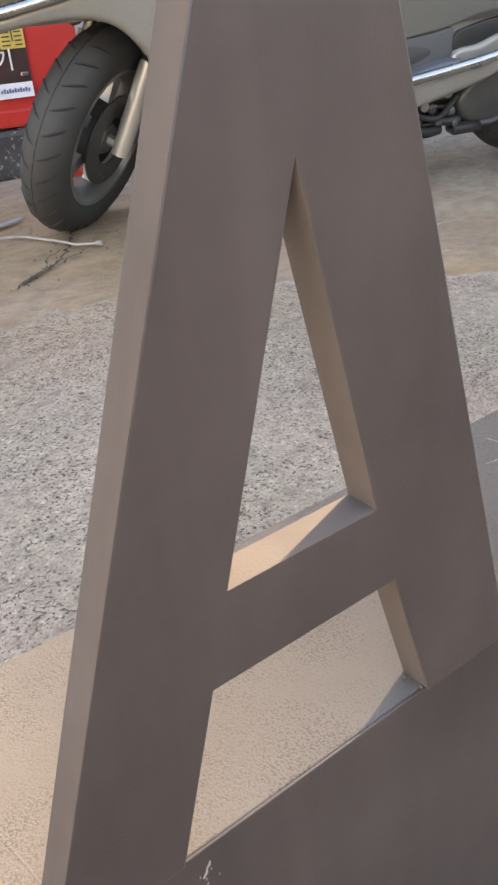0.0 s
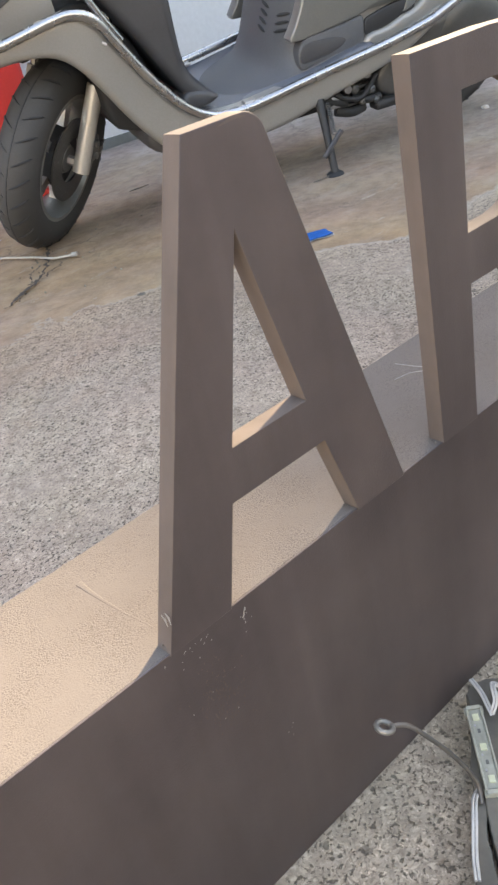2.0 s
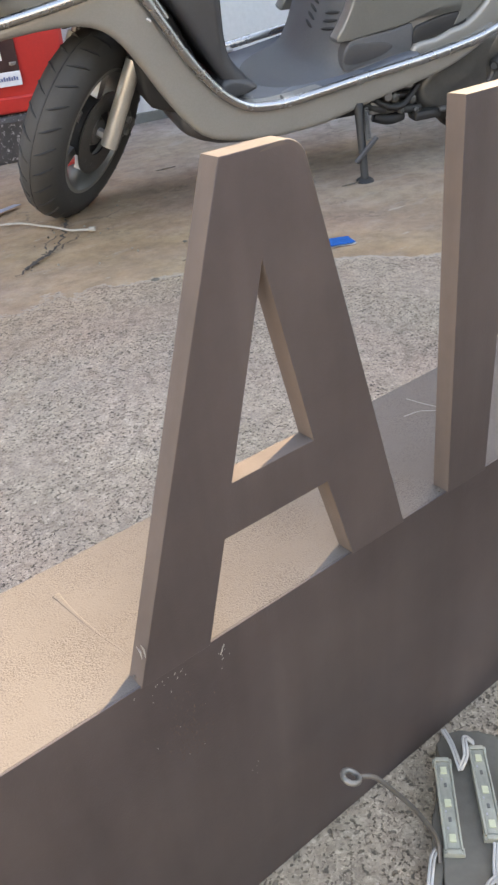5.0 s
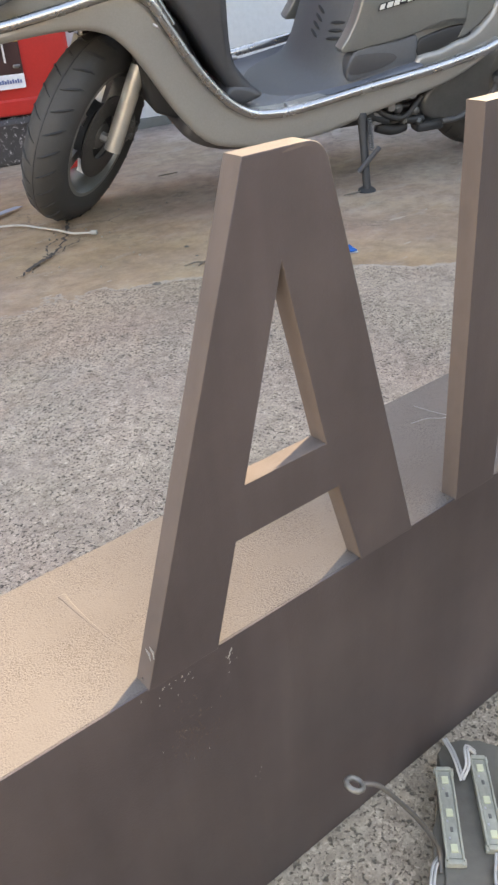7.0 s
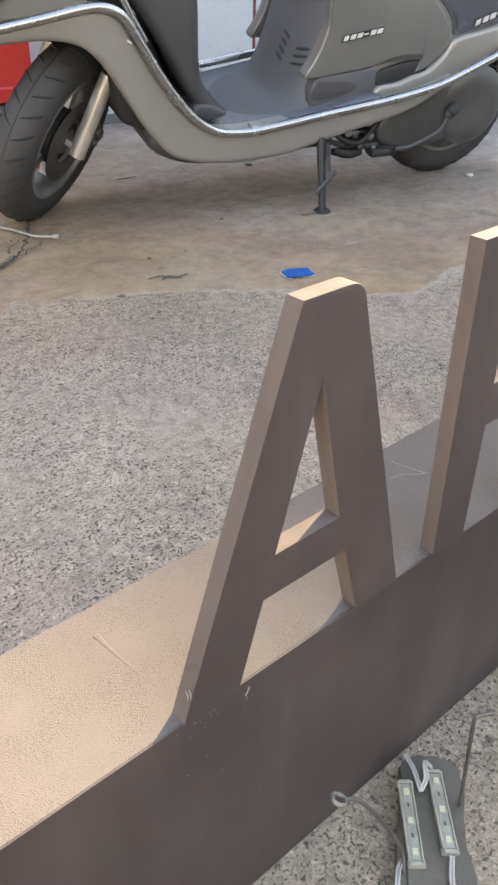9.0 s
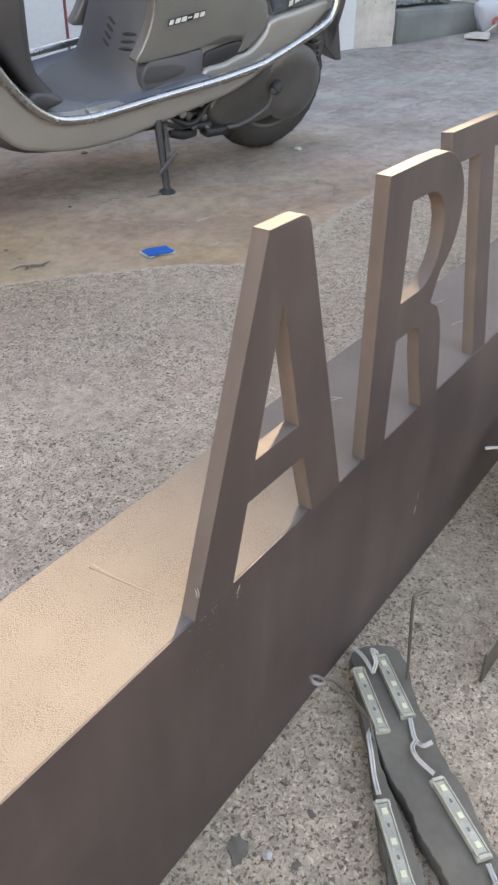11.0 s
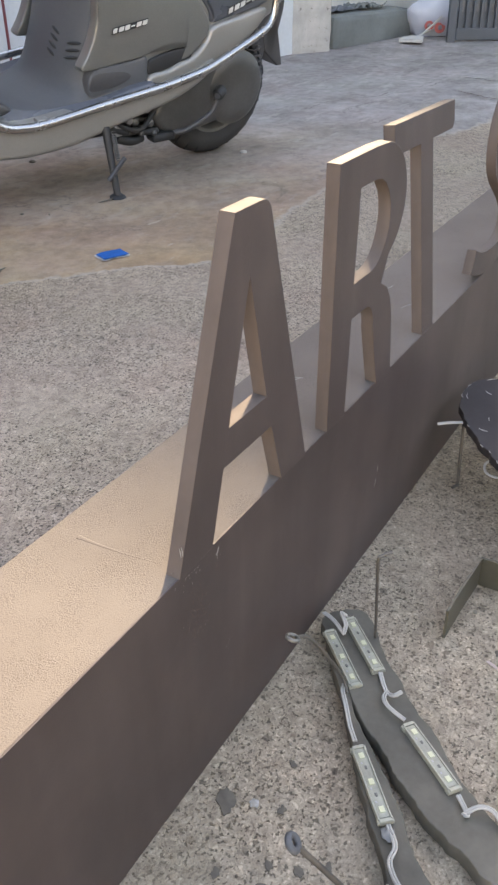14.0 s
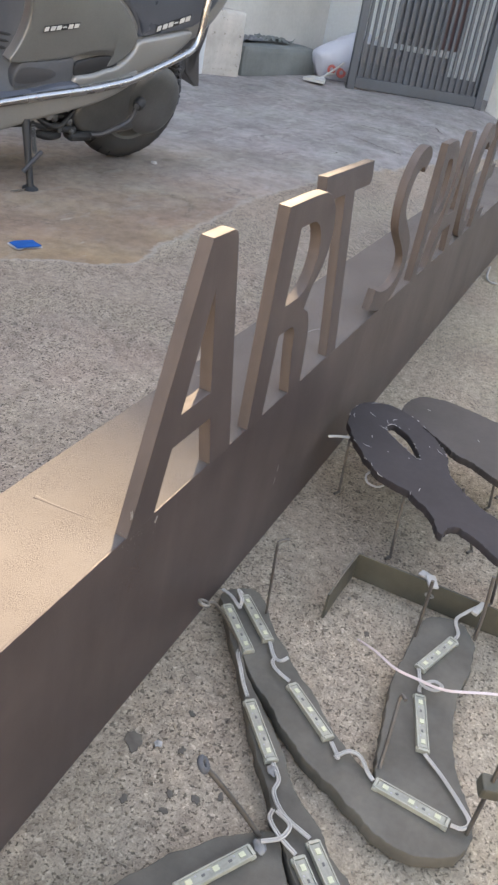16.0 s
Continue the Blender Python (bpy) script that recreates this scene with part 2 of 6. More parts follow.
    rim = ramp(nt, mathn(nt, "SUBTRACT", v, 0.97), [(0.484, (0, 0, 0)), (0.495, (0.34,) * 3), (0.506, (0, 0, 0))]).outputs[0]
    nt.links.new(mixc(nt, rim, col, (0.42, 0.40, 0.36)), bs.inputs["Base Color"])
    bs.inputs["Roughness"].default_value = 0.86
    hgt = mathn(nt, "MULTIPLY_ADD", pit, -1.6, mathn(nt, "ADD", grit.outputs[0], mathn(nt, "MULTIPLY", hue.outputs[1], 0.55)))
    keep = mathn(nt, "SUBTRACT", 1.0, mathn(nt, "MULTIPLY", screed, 0.7))
    bmp = nt.nodes.new("ShaderNodeBump")
    bmp.inputs["Distance"].default_value = 0.0016
    nt.links.new(mathn(nt, "MULTIPLY", keep, 0.75), bmp.inputs["Strength"])
    nt.links.new(hgt, bmp.inputs["Height"])
    nt.links.new(bmp.outputs[0], bs.inputs["Normal"])
    return m


def sprayed_metal(name, lo, hi, metal, rough, relief, wear=0.4, sheen=0.04, spec=0.5):
    """Sprayed paint with metal flake: orange-peel relief, blotches and a few scuffs."""
    m, nt, bs = nodes_of(name)
    co = nt.nodes.new("ShaderNodeTexCoord").outputs["Object"]
    big, peel, flake = noise_node(nt, co, 7, 6, 0.6), noise_node(nt, co, 980, 1.0, 0.5), noise_node(nt, co, 1800, 2)
    col = ramp(nt, big.outputs[0], [(0.3, lo), (0.7, hi)]).outputs[0]
    spot = noise_node(nt, co, 24, 5, 0.6)
    pitted = ramp(nt, spot.outputs[0], [(0.40, (0.22,) * 3), (0.58, (1,) * 3)]).outputs[0]
    col = mixc(nt, pitted, col, mixc(nt, 1.0, col, ramp(nt, peel.outputs[0], [(0.30, (0.66,) * 3), (0.50, (1.02,) * 3)]).outputs[0], "MULTIPLY")) if relief > 0.4 else col
    run = nt.nodes.new("ShaderNodeMapping")
    run.inputs["Scale"].default_value = (13, 13, 5)
    nt.links.new(co, run.inputs[0])
    rubbed = noise_node(nt, run.outputs[0], 1.0, 6, 0.6)
    col = col if relief > 0.4 else mixc(nt, 1.0, col, ramp(nt, rubbed.outputs[0], [(0.33, (0.84, 0.835, 0.83)), (0.52, (1, 1, 1)), (0.70, (1.10, 1.09, 1.08))]).outputs[0], "MULTIPLY")
    # faint upright streaks, their tone varying at random
    streak_map = nt.nodes.new("ShaderNodeMapping")
    streak_map.inputs["Scale"].default_value = (38, 38, 1.6)
    nt.links.new(co, streak_map.inputs[0])
    streak_tone = noise_node(nt, streak_map.outputs[0], 1.0, 4, 0.5)
    col = col if relief > 0.4 else mixc(nt, 1.0, col, ramp(nt, streak_tone.outputs[0], [(0.36, (0.93, 0.93, 0.93)), (0.52, (1, 1, 1)), (0.64, (1.04, 1.04, 1.04)), (0.74, (1.12, 1.12, 1.115))]).outputs[0], "MULTIPLY")
    scuff = noise_node(nt, co, 20, 14, 0.82)
    worn = ramp(nt, scuff.outputs[0], [(0.68, (0, 0, 0)), (0.80, (wear,) * 3)]).outputs[0]
    nt.links.new(mixc(nt, worn, col, tuple(min(1, v * 1.7) for v in hi)), bs.inputs["Base Color"])
    streak = nt.nodes.new("ShaderNodeMapping")
    streak.inputs["Scale"].default_value = (6, 6, 5)
    nt.links.new(co, streak.inputs[0])
    dust = noise_node(nt, streak.outputs[0], 1.0, 7, 0.65)
    bs.inputs["Metallic"].default_value = metal
    bs.inputs["Specular IOR Level"].default_value = spec
    nt.links.new(ramp(nt, dust.outputs[0], [(0.3, (rough - sheen,) * 3), (0.7, (rough + sheen,) * 3)]).outputs[0], bs.inputs["Roughness"])
    h = mathn(nt, "MULTIPLY_ADD", flake.outputs[0], 0.3, peel.outputs[0])
    b = nt.nodes.new("ShaderNodeBump")
    b.inputs["Distance"].default_value = 0.0006
    nt.links.new(ramp(nt, spot.outputs[0], [(0.40, (relief * 0.25,) * 3), (0.62, (relief,) * 3)]).outputs[0], b.inputs["Strength"])
    nt.links.new(h, b.inputs["Height"])
    nt.links.new(b.outputs[0], bs.inputs["Normal"])
    return m


CONCRETE = ground_material()
# one bronze paint coloured as lit on top and edges, shaded in front
LIT_BRONZE = sprayed_metal("lit_bronze_paint", (0.121, 0.101, 0.089), (0.149, 0.126, 0.111), 0.0, 0.68, 0.95, spec=0.10)
EDGE = sprayed_metal("smooth_lit_bronze_edge", (0.101, 0.0795, 0.0695), (0.138, 0.1085, 0.0955), 0.0, 0.72, 0.22, 0.5, 0.08, spec=0.12)
SHADED_BRONZE = sprayed_metal("shaded_bronze_paint", (0.066, 0.050, 0.049), (0.105, 0.081, 0.076), 0.30, 0.44, 0.25, 0.45, 0.02)
RUST = surface("rusty_scuff", (0.112, 0.078, 0.062), 0.8, 0, 0.3, 90, 300, 0.2)
SCRATCH = surface("bare_scratch", (0.29, 0.27, 0.25), 0.6, 0, 0.15, 60, 300, 0.1)
SILVER = surface("silver_paint", (0.278, 0.267, 0.250), 0.38, 0.35, 0.08, 4, 300, 0.05, coat=0.25)
GREY_PAINT = surface("grey_paint", (0.185, 0.185, 0.173), 0.34, 0.35, 0.10, 4, 300, 0.05, coat=0.3)
BLACK_PLASTIC = surface("dark_plastic", (0.058, 0.056, 0.058), 0.46, 0, 0.15, 6, 160, 0.12)
LOUVRE_BLACK = surface("louvre_black", (0.022, 0.022, 0.023), 0.6, 0, 0.1, 6, 160, 0.1)
NAVY_PAINT = surface("dark_blue_grey_paint", (0.095, 0.105, 0.125), 0.3, 0.2, 0.1, 5, 200, 0.04, coat=0.3)
GREY_PLASTIC = surface("grey_moulded_plastic", (0.086, 0.089, 0.096), 0.56, 0, 0.15, 6, 160, 0.1)
# bluish tint puts the sky's reflection into the rubber's colour
FLOOR_RUBBER = surface("floor_mat_rubber", (0.096, 0.106, 0.128), 0.28, 0, 0.2, 7, 120, 0.2)
TYRE = surface("dusty_tyre_rubber", (0.043, 0.041, 0.039), 0.72, 0, 0.25, 9, 200, 0.2, worn=(0.10, 0.093, 0.083))
CHROME = surface("chrome_tube", (0.47, 0.465, 0.46), 0.27, 1.0, 0.05, 9, 200, 0.02, spread=0.05)
BADGE = surface("bright_badge", (0.62, 0.61, 0.58), 0.4, 0.2, 0.08, 40, 200, 0.05)
CAST = surface("cast_aluminium", (0.42, 0.41, 0.40), 0.45, 0.8, 0.2, 10, 180, 0.2)
FORK = surface("fork_slider_paint", (0.50, 0.47, 0.42), 0.38, 0.5, 0.08, 8, 200, 0.06)
DARK_DISC = surface("tarnished_disc_steel", (0.075, 0.072, 0.068), 0.42, 0.5, 0.2, 20, 180, 0.1)
ENGINE = surface("engine_case", (0.100, 0.098, 0.094), 0.33, 0.4, 0.3, 8, 140, 0.2)
WHITE_WALL = surface("white_wall_panel", (0.57, 0.59, 0.60), 0.5, 0, 0.05, 2, 60, 0.08)
PLASTER = surface("aged_cream_plaster", (0.60, 0.575, 0.54), 0.85, 0, 0.12, 2.5, 45, 0.25, 0.003, worn=(0.36, 0.35, 0.33), worn_at=0.68)
DIRTY_PLASTER = surface("dirty_chipped_plaster", (0.44, 0.405, 0.365), 0.88, 0, 0.22, 7, 60, 0.4, 0.004, worn=(0.17, 0.15, 0.135), worn_at=0.60)
GREY_BLOCK = surface("weathered_cement", (0.15, 0.16, 0.152), 0.9, 0, 0.25, 4, 60, 0.35, 0.003)
RED = surface("red_enamel", (0.52, 0.035, 0.03), 0.35, 0, 0.1, 5, 120, 0.04, coat=0.2)
RED_LINE = surface("dark_red_seal", (0.20, 0.045, 0.05), 0.6, 0, 0.1)
PICTURE = surface("dark_print", (0.06, 0.032, 0.03), 0.3, 0, 0.3, 12, 100, 0.02)
YELLOW = surface("yellow_sticker", (0.66, 0.46, 0.10), 0.5, 0, 0.12, 20, 120, 0.03)
PAPER = surface("white_paper", (0.74, 0.76, 0.80), 0.6, 0, 0.05, 20, 120, 0.05)
INK = surface("blue_ink", (0.12, 0.16, 0.33), 0.6, 0, 0.1)
WHITE_INK = surface("white_lettering", (0.78, 0.76, 0.74), 0.5, 0, 0.05)
TAPE = surface("blue_masking_tape", (0.002, 0.092, 0.31), 0.85, 0, 0.12, 30, 150, 0.15)
BOARD = surface("dark_grey_foam_board", (0.122, 0.110, 0.090), 0.7, 0, 0.34, 13, 170, 0.3, worn=(0.21, 0.20, 0.18), worn_at=0.68)
BROWN_BOARD = surface("black_brown_paint", (0.064, 0.054, 0.049), 0.58, 0.0, 0.25, 11, 120, 0.2, worn=(0.16, 0.145, 0.13), worn_at=0.72)
BLACK_BOARD = surface("black_violet_paint", (0.047, 0.040, 0.041), 0.74, 0.0, 0.2, 14, 120, 0.2, worn=(0.30, 0.29, 0.28), worn_at=0.74)
ROD = surface("dull_steel_rod", (0.15, 0.133, 0.118), 0.5, 0.6, 0.35, 30, 200, 0.2)
DIRTY_LUG = surface("tinned_lug", (0.24, 0.225, 0.20), 0.45, 0.5, 0.3, 40, 200, 0.2)
OLIVE_STEEL = surface("olive_brown_strip_steel", (0.104, 0.096, 0.072), 0.55, 0.3, 0.2, 14, 120, 0.15)
LED_CASE = surface("frosted_led_case", (0.355, 0.345, 0.275), 0.35, 0, 0.16, 60, 300, 0.10)
LED_PCB = surface("led_circuit_board", (0.300, 0.295, 0.240), 0.4, 0, 0.22, 110, 400, 0.12)
RESISTOR = surface("chip_resistor", (0.12, 0.115, 0.105), 0.5, 0, 0.1, 90, 300, 0.0)
CHIP = surface("phosphor_chip", (0.55, 0.55, 0.37), 0.35, 0, 0.05, 90, 300, 0.0)
WIRE = surface("white_wire_insulation", (0.47, 0.445, 0.41), 0.45, 0, 0.08, 40, 200, 0.05)
DIRTY_WIRE = surface("dirty_cable_sheath", (0.36, 0.33, 0.29), 0.6, 0, 0.2, 30, 200, 0.15)
PALE_SHEET = surface("pale_blue_sheet", (0.26, 0.29, 0.36), 0.5, 0, 0.15, 20, 120, 0.1)
RUSTY = surface("faded_red_sheet", (0.095, 0.050, 0.052), 0.6, 0, 0.25, 6, 90, 0.1)
PINK_WIRE = surface("pale_pink_wire", (0.70, 0.58, 0.55), 0.45, 0, 0.08, 40, 200, 0.05)
GLUE = surface("clear_glue", (0.215, 0.21, 0.20), 0.10, 0, 0.25, 60, 200, 0.1)
GATE_PAINT = surface("dark_grey_gate_paint", (0.062, 0.068, 0.078), 0.5, 0.1, 0.15, 5, 90, 0.1)
SACK = surface("white_woven_sack", (0.50, 0.51, 0.57), 0.55, 0, 0.06, 8, 220, 0.3)
SACK_RED = surface("red_print", (0.60, 0.14, 0.12), 0.6, 0, 0.1)
DIRT = surface("dark_crevice_soil", (0.066, 0.050, 0.040), 0.95, 0, 0.3, 30, 200, 0.4)
TWIG = surface("weathered_twig", (0.125, 0.105, 0.085), 0.9, 0, 0.3, 30, 200, 0.4)
STONE = surface("loose_stone", (0.42, 0.40, 0.38), 0.85, 0, 0.2, 40, 200, 0.3)
GRIT = surface("pale_brown_grit", (0.30, 0.255, 0.20), 0.9, 0, 0.3, 40, 200, 0.3)
DARK_STONE = surface("dark_stone", (0.150, 0.130, 0.108), 0.95, 0, 0.25, 40, 200, 0.4)
MAT_BLACK = surface("speckled_black_rubber", (0.050, 0.046, 0.048), 0.6, 0, 0.3, 14, 120, 0.6, 0.004, worn=(0.30, 0.29, 0.29), worn_at=0.56)
for dull in (TAPE, DARK_STONE):  # matt, with hardly any gloss
    dull.node_tree.nodes["Principled BSDF"].inputs["Specular IOR Level"].default_value = 0.08
for dull in (BOARD, BROWN_BOARD, BLACK_BOARD):
    dull.node_tree.nodes["Principled BSDF"].inputs["Specular IOR Level"].default_value = 0.25


# ---------------------------------------------------------------- builders
def part(name, bm, material, parent=None, label=""):
    """Links a bmesh or a mesh as one object under a thing or a part."""
    if isinstance(bm, bpy.types.Mesh):
        me = bm
        me.name = name
    else:
        me = bpy.data.meshes.new(name)
        bmesh.ops.recalc_face_normals(bm, faces=bm.faces[:])
        bm.to_mesh(me)
        bm.free()
    me.materials.clear()
    me.materials.append(material)
    ob = new(name, me)
    ob.parent = parent
    if label:
        tagged(ob, label)
    return ob


def shade(ob, angle=35):
    me = ob.data
    me.polygons.foreach_set("use_smooth", [True] * len(me.polygons))
    me.set_sharp_from_angle(angle=radians(angle))
    return ob


def thing(name, m, label, category, group="", kind=""):
    e = new(name)
    e.empty_display_size = 0.05
    e.matrix_world = m
    return tagged(e, label, category, group, kind)


def glide(pts, n=6, closed=False):
    """A Catmull-Rom curve through points of any size."""
    p = [np.array(q, float) for q in pts]
    k = len(p)
    out = []
    for i in range(k if closed else k - 1):
        if closed:
            a, b, c, d = p[i - 1], p[i], p[(i + 1) % k], p[(i + 2) % k]
        else:
            b, c = p[i], p[i + 1]
            a = p[i - 1] if i else 2 * b - c
            d = p[i + 2] if i + 2 < k else 2 * c - b
        for s in range(n):
            t = s / n
            out.append(0.5 * (2 * b + (c - a) * t + (2 * a - 5 * b + 4 * c - d) * t * t + (3 * b - a - 3 * c + d) * t ** 3))
    if not closed:
        out.append(p[-1])
    return out


def tube_into(bm, pts, r, sides=8, closed=False):
    """A round tube along points; r is one radius or one for each point."""
    p = [Vector(q) for q in pts]
    rings, up = [], None
    for i, q in enumerate(p):
        if closed:
            d = p[(i + 1) % len(p)] - p[i - 1]
        else:
            d = p[min(i + 1, len(p) - 1)] - p[max(i - 1, 0)]
        d.normalize()
        if up is None:
            up = d.orthogonal().normalized()
        up = (up - d * up.dot(d)).normalized()
        side = d.cross(up)
        rad = r if isinstance(r, (int, float)) else r[i]
        rings.append([bm.verts.new(q + rad * (math.cos(a) * up + math.sin(a) * side)) for a in [2 * math.pi * k / sides for k in range(sides)]])
    for i in range(len(rings) if closed else len(rings) - 1):
        a, b = rings[i], rings[(i + 1) % len(rings)]
        for k in range(sides):
            bm.faces.new((a[k], a[(k + 1) % sides], b[(k + 1) % sides], b[k]))
    if not closed:
        bm.faces.new(rings[0][::-1])
        bm.faces.new(rings[-1])
    return bm


def tube(pts, r, sides=8, closed=False):
    return tube_into(bmesh.new(), pts, r, sides, closed)


def box_into(bm, lo, hi, bevel=0.0, m=None):
    made = bmesh.ops.create_cube(bm, size=1)["verts"]
    c, s = (Vector(lo) + Vector(hi)) / 2, Vector(hi) - Vector(lo)
    for v in made:
        v.co = Vector((v.co.x * s.x, v.co.y * s.y, v.co.z * s.z)) + c
    if bevel:
        edges = list({e for v in made for e in v.link_edges})
        res = bmesh.ops.bevel(bm, geom=edges, offset=bevel, segments=2, affect="EDGES", profile=0.5)
        made = list({v for f in res["faces"] for v in f.verts} | {v for v in made if v.is_valid})
    if m is not None:
        bmesh.ops.transform(bm, matrix=m, verts=made)
    return bm


def box(lo, hi, bevel=0.0, m=None):
    return box_into(bmesh.new(), lo, hi, bevel, m)


def lathe(profile, sides=40):
    """A ring turned about the y axis from a closed profile of (radius, y)."""
    bm = bmesh.new()
    rings = []
    for k in range(sides):
        a = 2 * math.pi * k / sides
        rings.append([bm.verts.new((r * math.cos(a), y, r * math.sin(a))) for r, y in profile])
    for k in range(sides):
        a, b = rings[k], rings[(k + 1) % sides]
        for i in range(len(profile)):
            j = (i + 1) % len(profile)
            bm.faces.new((a[i], a[j], b[j], b[i]))
    return bm


def shape(outlines, depth, bevel=0.001):
    """A flat shape with holes in the xy plane, thick from z=0 to z=depth, its edges eased."""
    cu = bpy.data.curves.new("shape", "CURVE")
    cu.dimensions, cu.fill_mode = "2D", "BOTH"
    cu.extrude, cu.bevel_depth, cu.bevel_resolution = depth / 2 - bevel, bevel, 1
    cu.offset = -bevel
    for pts in outlines:
        sp = cu.splines.new("POLY")
        sp.points.add(len(pts) - 1)
        for q, (x, y) in zip(sp.points, pts):
            q.co = (x, y, 0, 1)
        sp.use_cyclic_u = True
    ob = bpy.data.objects.new("shape", cu)
    me = bpy.data.meshes.new_from_object(ob)
    bpy.data.objects.remove(ob)
    bpy.data.curves.remove(cu)
    me.transform(Matrix.Translation((0, 0, depth / 2)))
    return me


def puff(outline, y0, y1, inset=0.02, steps=3):
    """A rounded body from an outline in x, z, thick from y0 to y1, its two rims rounded off by inset."""
    pts = [np.array(q, float) for q in outline]
    n = len(pts)
    area = sum(pts[i][0] * pts[(i + 1) % n][1] - pts[(i + 1) % n][0] * pts[i][1] for i in range(n))
    nrm = []
    for i in range(n):
        d = pts[(i + 1) % n] - pts[i - 1]
        d = d / (np.linalg.norm(d) + 1e-9)
        nrm.append(np.array([d[1], -d[0]]) * (1 if area > 0 else -1))
    bm = bmesh.new()
    lev = [(y0 + inset * (1 - math.cos(math.pi / 2 * s / steps)), inset * (1 - math.sin(math.pi / 2 * s / steps))) for s in range(steps + 1)]
    lev += [(y0 + y1 - y, i) for y, i in reversed(lev)]
    rings = [[bm.verts.new((p[0] - i * q[0], y, p[1] - i * q[1])) for p, q in zip(pts, nrm)] for y, i in lev]
    for a, b in zip(rings, rings[1:]):
        for k in range(n):
            bm.faces.new((a[k], a[(k + 1) % n], b[(k + 1) % n], b[k]))
    for ring in (rings[0], rings[-1]):
        bm.faces.new(ring)
    bmesh.ops.triangulate(bm, faces=[f for f in bm.faces if len(f.verts) > 4], ngon_method="EAR_CLIP")
    return bm


def smooth_step(v):
    v = min(1.0, max(0.0, v))
    return v * v * (3 - 2 * v)


def ground_z(x, y):
    """The yard rises gently away from the sign."""
    return 0.025 * min(5.0, max(0.0, x)) * smooth_step((y - 0.15) / 0.6)


# ---------------------------------------------------------------- setting
def build_ground():
    xs = np.unique(np.concatenate([np.linspace(-60, -2.5, 12), np.linspace(-2.5, 6.5, 181), np.linspace(6.5, 60, 12)]))
    ys = np.unique(np.concatenate([np.linspace(-60, -2.5, 12), np.linspace(-2.5, 4, 131), np.linspace(4, 60, 12)]))
    verts = []
    for y in ys:
        for x in xs:
            away = smooth_step((abs(y - 0.05) - 0.35) / 0.5)
            bumpy = noise.noise(Vector((x * 2.3, y * 2.3, 0))) * 0.004 * away
            verts.append((x, y, ground_z(x, y) + bumpy - 0.0005))
    w = len(xs)
    faces = [(j * w + i, j * w + i + 1, (j + 1) * w + i + 1, (j + 1) * w + i) for j in range(len(ys) - 1) for i in range(w - 1)]
    me = bpy.data.meshes.new("ground")
    me.from_pydata(verts, [], faces)
    ob = part("ground", me, CONCRETE)
    shade(ob, 80)
    tagged(ob, "old grey concrete yard with exposed aggregate and brown screed", "ground", kind="structure")


def wall(name, a, b, z0, z1, thick, material, label):
    """A straight wall with its seen face from a to b and its thickness behind."""
    a, b = Vector((*a, 0)), Vector((*b, 0))
    d = (b - a).normalized()
    m = Matrix.Translation(a) @ Matrix.Rotation(math.atan2(d.y, d.x), 4, "Z")
    ob = part(name, box((0, 0, z0), ((b - a).length, thick, z1), 0.006), material)
    ob.matrix_world = m
    tagged(ob, label, "wall", kind="structure")
    return ob


build_ground()
# wall heights out of view are set for what they shade and reflect
wall_back = wall("wall_back", (0.95, 2.524), (3.72, 1.915), -0.1, 2.3, 0.14, WHITE_WALL, "pale blue-white panelled wall with dark red seams behind the scooter")
wall("wall_low", (-6.0, 4.051), (0.95, 2.524), -0.1, 1.6, 0.14, WHITE_WALL, "low pale wall behind the red cabinet")
for u in (0.02, 1.158, 2.29):
    s = part("trim", box((u - 0.0055, -0.004, -0.05), (u + 0.0055, 0.004, 2.28), 0.002), RED_LINE, wall_back)
part("baseboard", box((0.0, -0.012, -0.05), (2.82, 0.0, 0.07), 0.003), GREY_BLOCK, wall_back)
wall("wall_far", (3.70, 2.24), (5.4, 1.90), -0.1, 2.6, 0.15, PLASTER, "stained cream plaster wall behind the planter ledge")
# added walls close the yard; wall_side is sized and extended to block sun
wall("wall_side", (5.4, 4.6), (5.4, -6.5), -0.1, 3.555, 0.15, WHITE_WALL, "plain plaster wall added to close the yard")
wall("wall_behind", (5.4, -6.5), (-6.0, -6.5), -0.1, 2.4, 0.15, PLASTER, "plain plaster wall added to close the yard")
wall("wall_end", (-6.0, -6.5), (-6.0, 4.05), -0.1, 1.9, 0.15, PLASTER, "plain unseen plaster wall added to close the yard")


def build_pillar():
    bm = box((-0.04, 0, 0), (0.19, 0.24, 0.36), 0.012)
    bmesh.ops.subdivide_edges(bm, edges=bm.edges[:], cuts=4, use_grid_fill=True)
    for v in bm.verts:
        v.co += noise.noise_vector(v.co * 14) * 0.006
    ob = part("pillar", bm, DIRTY_PLASTER)
    ob.matrix_world = pose(3.72, 1.90, 0.05, 0, 0, -37)
    shade(ob, 50)
    tagged(ob, "short chipped dirty-white plaster pillar at the wall's end", "pillar", kind="structure")


def build_planter():
    bm = box((0, 0, 0), (0.74, 0.34, 0.180), 0.03)
    bmesh.ops.subdivide_edges(bm, edges=bm.edges[:], cuts=5, use_grid_fill=True)
    for v in bm.verts:
        v.co += noise.noise_vector(v.co * 11) * 0.009
    ob = part("ledge", bm, GREY_BLOCK)
    ob.matrix_world = pose(3.93, 1.80, 0.075, 0, 0, -13)
    shade(ob, 50)
    tagged(ob, "weathered dark grey cement ledge along the wall", "ledge", kind="structure")


build_pillar()
build_planter()


